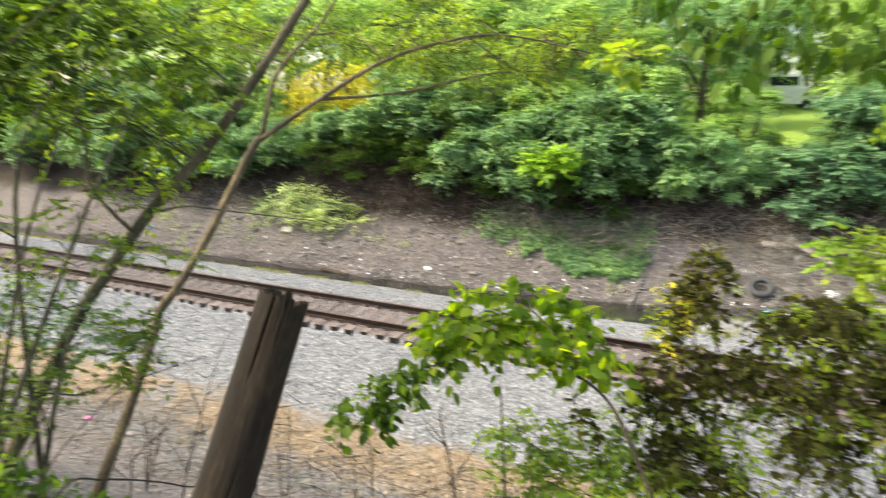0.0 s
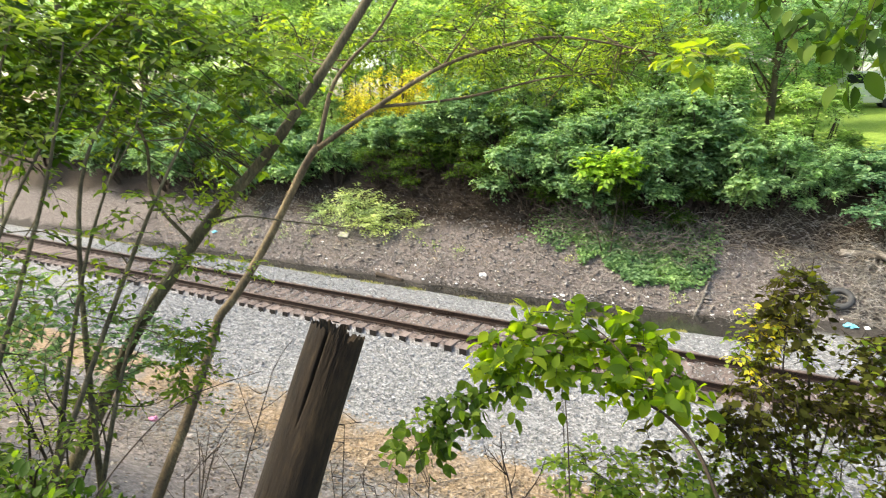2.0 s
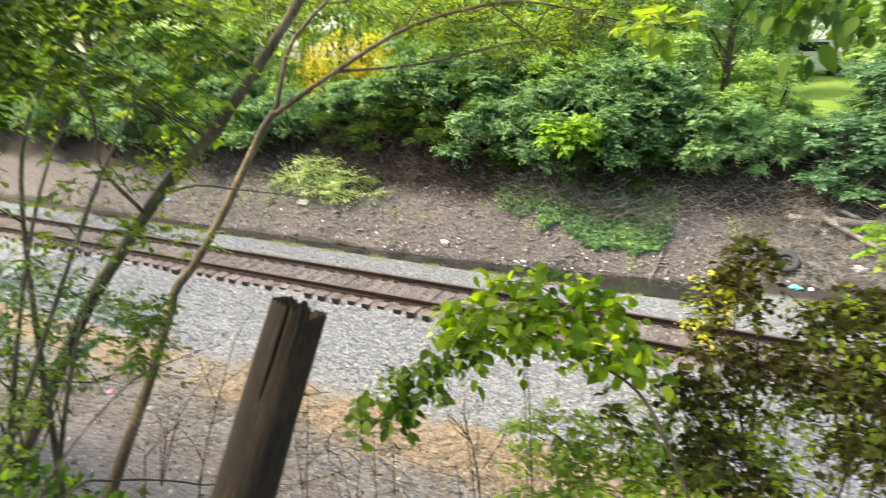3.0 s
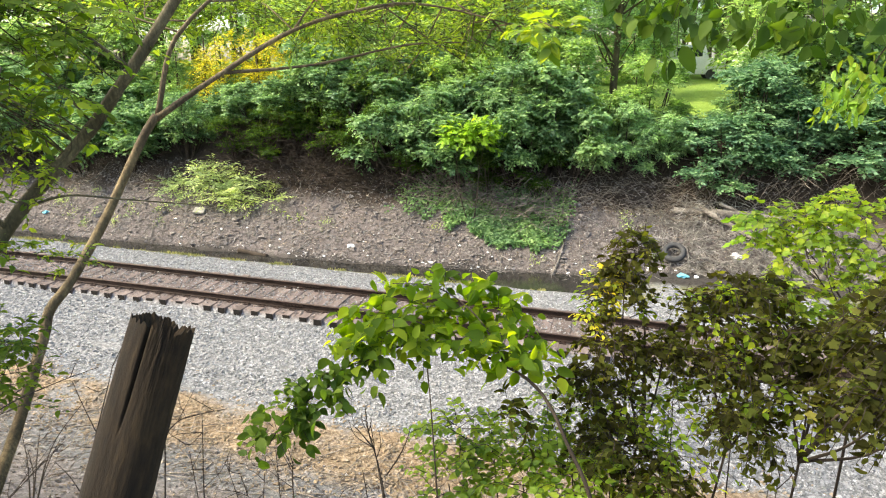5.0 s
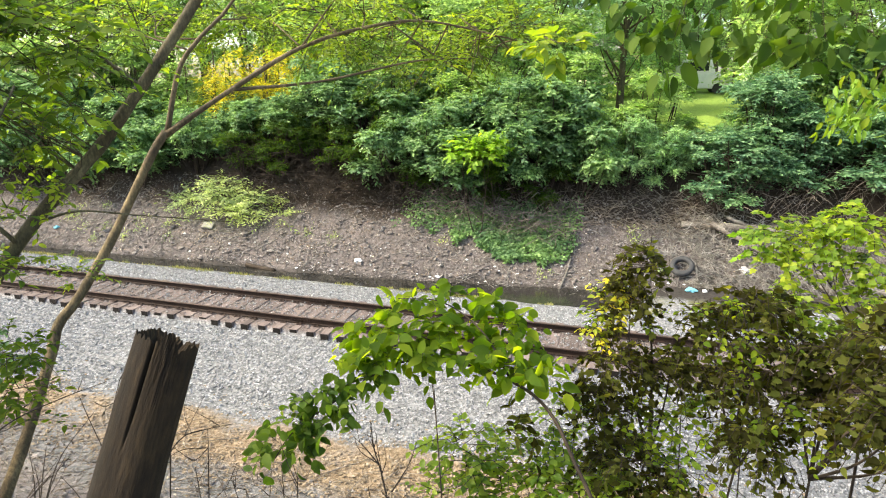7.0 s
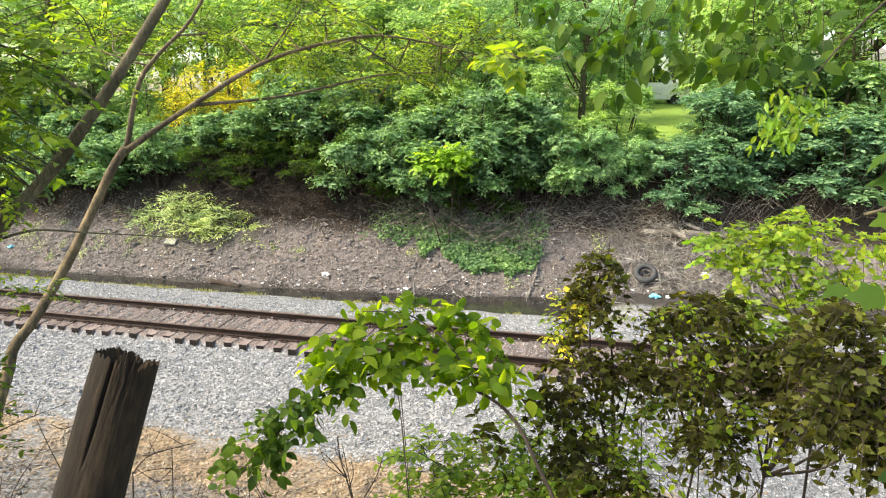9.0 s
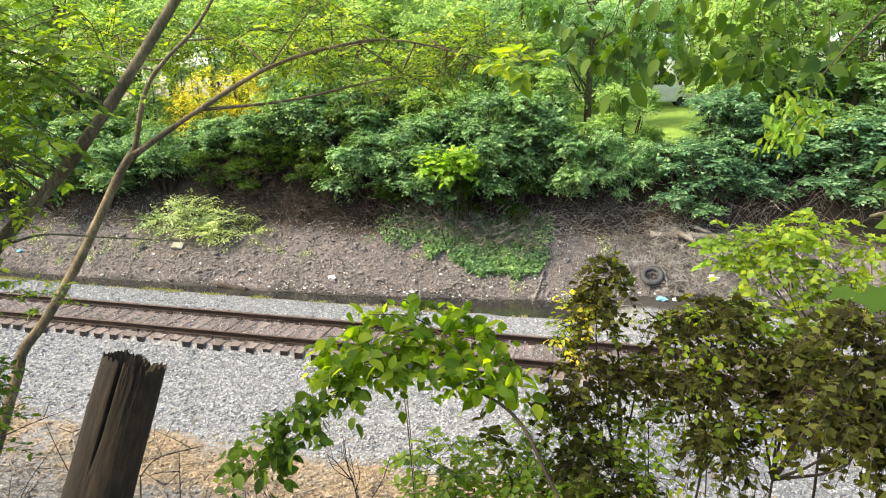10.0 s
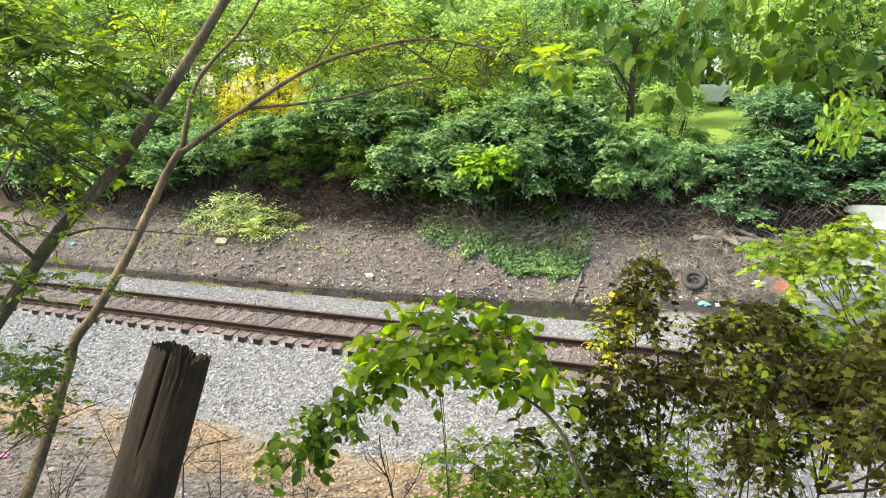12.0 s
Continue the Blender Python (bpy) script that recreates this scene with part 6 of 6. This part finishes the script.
    # tree whose branches hang into view
    ob = thing("overhanging_tree", (0, 0, 0), "tree with low overhanging branches of oval green leaves", "tree")
    w = Wood()
    g = height(12.4, -12.6)
    w.tube([(12.4, -12.6, g - 0.3), (12.35, -12.55, g + 1.5), (12.2, -12.5, g + 3.2), (12.1, -12.5, g + 5.2)], 0.1, 0.05, 6, 10, 0.03, rng)
    top = [(9.33, -12.19, 6.86), (9.44, -12.18, 6.81), (9.53, -12.27, 6.74), (9.57, -12.27, 6.69), (9.63, -12.27, 6.66), (9.65, -12.18, 6.74), (9.71, -12.28, 6.66), (9.75, -12.19, 6.79), (9.79, -12.28, 6.68), (9.85, -12.29, 6.68), (9.87, -12.20, 6.81), (9.93, -12.30, 6.66), (9.99, -12.32, 6.67),
           (10.01, -12.23, 6.78), (10.06, -12.33, 6.65), (10.12, -12.34, 6.62), (10.16, -12.25, 6.72), (10.19, -12.37, 6.69), (10.25, -12.38, 6.62), (10.25, -12.39, 6.76), (10.28, -12.50, 6.63), (10.10, -12.25, 6.86), (9.67, -12.19, 6.89), (9.89, -12.22, 6.90)]
    drop = [(9.61, -12.27, 6.55), (9.66, -12.27, 6.58)]
    hang = [(10.23, -12.48, 6.58), (10.21, -12.47, 6.54), (10.19, -12.46, 6.50), (10.16, -12.46, 6.46), (10.14, -12.45, 6.43), (10.18, -12.46, 6.41), (10.21, -12.47, 6.45), (10.24, -12.48, 6.49), (10.17, -12.46, 6.38), (10.20, -12.47, 6.39), (10.28, -12.49, 6.53), (10.30, -12.50, 6.44)]
    fine = Wood()
    w.tube([(12.15, -12.5, 7.5), (11.6, -12.35, 7.45), (11.2, -12.3, 7.35)], 0.02, 0.011, 4, 6)
    bough = fine.tube([(11.2, -12.3, 7.35), (10.5, -12.25, 7.1), (9.95, -12.2, 6.97), (9.45, -12.18, 6.9)], 0.011, 0.002, 6, 6)
    fine.tube([(11.2, -12.3, 7.35), (10.6, -12.4, 6.95), (10.30, -12.48, 6.65), (10.20, -12.46, 6.42)], 0.006, 0.0015, 5, 5)
    for p in top + drop:
        p = np.array(p)
        f = bough[np.argmin(np.linalg.norm(bough - p - (0.08, 0, 0), axis=1))]
        fine.tube([f, (f + p) / 2 + rng.normal(0, 0.02, 3) * (1, 1, 0.4), p], 0.0016, 0.0008, 3, 4)
    tagged(fine.link("twigwork", TWIG_DARK, ob), kind="stuff")
    # Lit and shaded leaves here are two leaf colours, dark and darker.
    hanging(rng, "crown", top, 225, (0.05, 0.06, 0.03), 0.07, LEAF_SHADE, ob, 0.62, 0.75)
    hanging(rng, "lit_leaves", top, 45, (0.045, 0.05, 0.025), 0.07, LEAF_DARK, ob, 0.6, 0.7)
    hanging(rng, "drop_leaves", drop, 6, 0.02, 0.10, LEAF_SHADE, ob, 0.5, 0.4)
    hanging(rng, "hanging_leaves", hang, 80, (0.03, 0.03, 0.024), 0.042, LEAF_BRIGHT, ob, 0.42, 0.65)
    hanging(rng, "young_leaves", hang[2:10], 95, (0.028, 0.03, 0.022), 0.04, LEAF_LIME, ob, 0.42, 0.65)
    # big leaves close by
    w.tube([(12.35, -12.55, 5.7), (11.0, -13.1, 6.3), (10.2, -13.55, 6.35), (10.03, -13.62, 6.33)], 0.012, 0.003, 5, 5)
    w.tube([(11.0, -13.1, 6.3), (10.3, -13.65, 6.2), (10.04, -13.77, 6.15)], 0.006, 0.003, 4, 5)
    w.tube([(10.3, -13.65, 6.2), (10.15, -13.75, 6.05), (10.06, -13.85, 5.97)], 0.004, 0.002, 4, 5)
    p = np.array([(10.03, -13.70, 6.45), (10.01, -13.75, 6.37), (10.05, -13.71, 6.40), (10.02, -13.82, 6.33), (10.01, -13.79, 6.23), (10.00, -13.68, 6.21), (10.03, -13.85, 6.25), (10.03, -13.84, 6.13), (10.03, -13.87, 6.19), (10.02, -13.95, 6.03), (10.04, -13.72, 6.34), (10.03, -13.80, 6.46)])
    n = len(p)
    a = rng.normal(0, 0.3, (n, 3)) + (-0.6, -0.1, -0.35)
    u = rng.normal(0, 0.35, (n, 3)) + (0.2, -0.6, 0.75)
    size = 0.047 * rng.uniform(0.8, 1.25, n)
    high = p[:, 2] > 6.32
    # Both near sets get their shade from the same darkened leaf colour.
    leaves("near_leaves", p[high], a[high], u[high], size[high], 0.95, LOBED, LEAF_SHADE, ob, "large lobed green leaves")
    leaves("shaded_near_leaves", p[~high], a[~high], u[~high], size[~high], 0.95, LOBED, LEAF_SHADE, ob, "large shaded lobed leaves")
    w.link("trunk", BARK, ob)


build_slope_bushes()


def build_slope_weeds():
    """Leafy ground cover at the saplings' feet."""
    rng = np.random.default_rng(171)
    n = 2600
    q = np.stack([rng.uniform(3.2, 6.9, n), rng.uniform(-15.2, -12.4, n)], 1)
    keep = np.array([noise.noise((a * 1.3, b * 1.3, 4)) for a, b in q]) > -0.18
    q = q[keep]
    n = len(q)
    p = np.array([(a, b, height(a, b) + 0.03 + 0.3 * rng.random() ** 1.6) for a, b in q])
    d = rng.standard_normal((n, 3)) + (0, 0, 0.5)
    # Weeds wear the leaf colour that holds deep shade.
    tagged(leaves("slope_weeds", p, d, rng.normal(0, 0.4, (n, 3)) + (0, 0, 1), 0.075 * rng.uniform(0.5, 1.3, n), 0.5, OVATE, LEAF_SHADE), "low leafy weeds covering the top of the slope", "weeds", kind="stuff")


build_slope_weeds()


def build_slope_twigs():
    rng = np.random.default_rng(151)
    for base, top, n in [((7.95, -10.75, 0), (7.62, -10.6, 3.6), 7), ((8.3, -10.8, 0), (8.05, -10.35, 4.25), 5), ((7.0, -11.0, 0), (6.8, -10.8, 3.3), 5), ((6.6, -11.6, 0), (6.5, -11.3, 3.9), 6), ((10.6, -10.6, 0), (10.7, -10.8, 4.0), 5), ((6.0, -12.2, 0), (6.35, -11.9, 4.6), 6), *[((x, y, 0), (x + rng.normal(0, 0.28), y + rng.normal(0.1, 0.2), height(x, y) + rng.uniform(0.9, 2.0)), int(rng.integers(4, 9))) for x, y in rng.uniform((6.2, -11.3), (9.8, -10.3), (14, 2))]]:
        b = np.array((base[0], base[1], height(base[0], base[1]) - 0.1))
        t = np.array(top)
        w = Wood()
        line = w.tube([b, (b + t) / 2 + rng.normal(0, 0.04, 3), t], 0.008, 0.003, 6, 5)
        for _ in range(n):
            s = line[rng.integers(4, len(line))]
            e = s + rng.normal(0, 0.2, 3) * (1, 1, 0.4) + (0, 0, 0.15)
            w.tube([s, (s + e) / 2 + rng.normal(0, 0.03, 3), e], 0.004, 0.0018, 3, 4)
        tagged(w.link("bare_twig", TWIG_DARK), "thin bare dark twig growing from the slope", "twig", "bare twigs on the slope")
    for pts, r in [
        ([(6.9, -13.75, 4.4), (6.85, -13.44, 4.63), (6.87, -13.26, 4.56), (6.93, -13.07, 4.45), (7.02, -12.90, 4.33), (7.18, -12.72, 4.16), (7.47, -12.60, 3.3)], 0.008),
        ([(6.35, -13.5, 4.1), (6.24, -13.23, 4.32), (6.10, -12.87, 4.43), (6.03, -12.47, 4.53), (6.11, -12.17, 4.56), (6.21, -11.88, 4.56)], 0.007),
        ([(6.75, -13.1, 3.9), (6.59, -12.89, 4.31), (6.58, -12.85, 4.36), (6.50, -12.54, 4.38)], 0.006),
        ([(6.49, -12.74, 4.03), (6.3, -12.55, 4.26), (6.08, -12.39, 4.34)], 0.0045),
        ([(6.49, -12.74, 4.03), (6.31, -12.49, 4.3), (6.14, -12.32, 4.32)], 0.0045),
        ([(6.49, -12.74, 4.03), (6.35, -12.43, 4.31), (6.27, -12.06, 4.44)], 0.0045),
        ([(6.49, -12.74, 4.03), (6.37, -12.51, 4.21), (6.23, -12.26, 4.26)], 0.0045),
        ([(6.49, -12.74, 4.03), (6.34, -12.56, 4.2), (6.13, -12.41, 4.25)], 0.0045),
        ([(8.31, -11.95, 3.93), (8.25, -11.86, 4.07), (8.16, -11.74, 4.18), (8.08, -11.65, 4.26), (8.03, -11.58, 4.40)], 0.008),
        ([(8.27, -11.83, 4.10), (8.32, -11.66, 4.19), (8.33, -11.53, 4.28)], 0.005),
        ([(8.15, -11.73, 4.20), (8.02, -11.67, 4.27), (7.96, -11.67, 4.32)], 0.005),
        ([(7.90, -12.29, 4.12), (7.85, -12.21, 4.24), (7.82, -12.14, 4.34)], 0.006),
        ([(6.75, -12.2, 2.8), (6.77, -12.00, 4.06), (6.74, -11.94, 4.16), (6.73, -11.77, 4.18), (6.79, -11.60, 4.14), (6.85, -11.44, 4.09)], 0.006),
    ]:
        w = Wood()
        line = w.tube(pts, r, r * 0.35, 5, 5, 0.08, rng)
        pieces = 5 if r > 0.005 else 2
        for k in range(pieces):
            s = line[int(len(line) * (0.45 + 0.5 * k / pieces))]
            e = s + rng.normal(0, 0.11, 3) + (0, 0.05, 0.05)
            w.tube([s, (s + e) / 2 + rng.normal(0, 0.015, 3), e], r * 0.4, r * 0.2, 3, 4)
        tagged(w.link("bare_branch", TWIG_DARK), "bent bare dark branch growing from the slope", "branch", "bare twigs on the slope")
    tangle("dead_stalks", 161, 480, (-4, 9, -9.2, -6.6), 0.7, 0.006, TWIG, "dry stalks and twigs at the slope's foot", "twigs", rise=0.4)
    tangle("slope_twigs", 162, 380, (-3, 12, -8.8, -5.8), 0.9, 0.008, TWIG, "dead twigs lying on the bare soil", "twigs", lift=0.06, lie=True)


build_slope_twigs()


# ---- what moves ----
def motions():
    speed, end = 15.0, 12.45
    walk(LOCO, [(t, pose(end + speed * (12.0 - t), 0, 0.174)) for t in (0.0, 3.0, 6.0, 9.0, 12.0)])


motions()
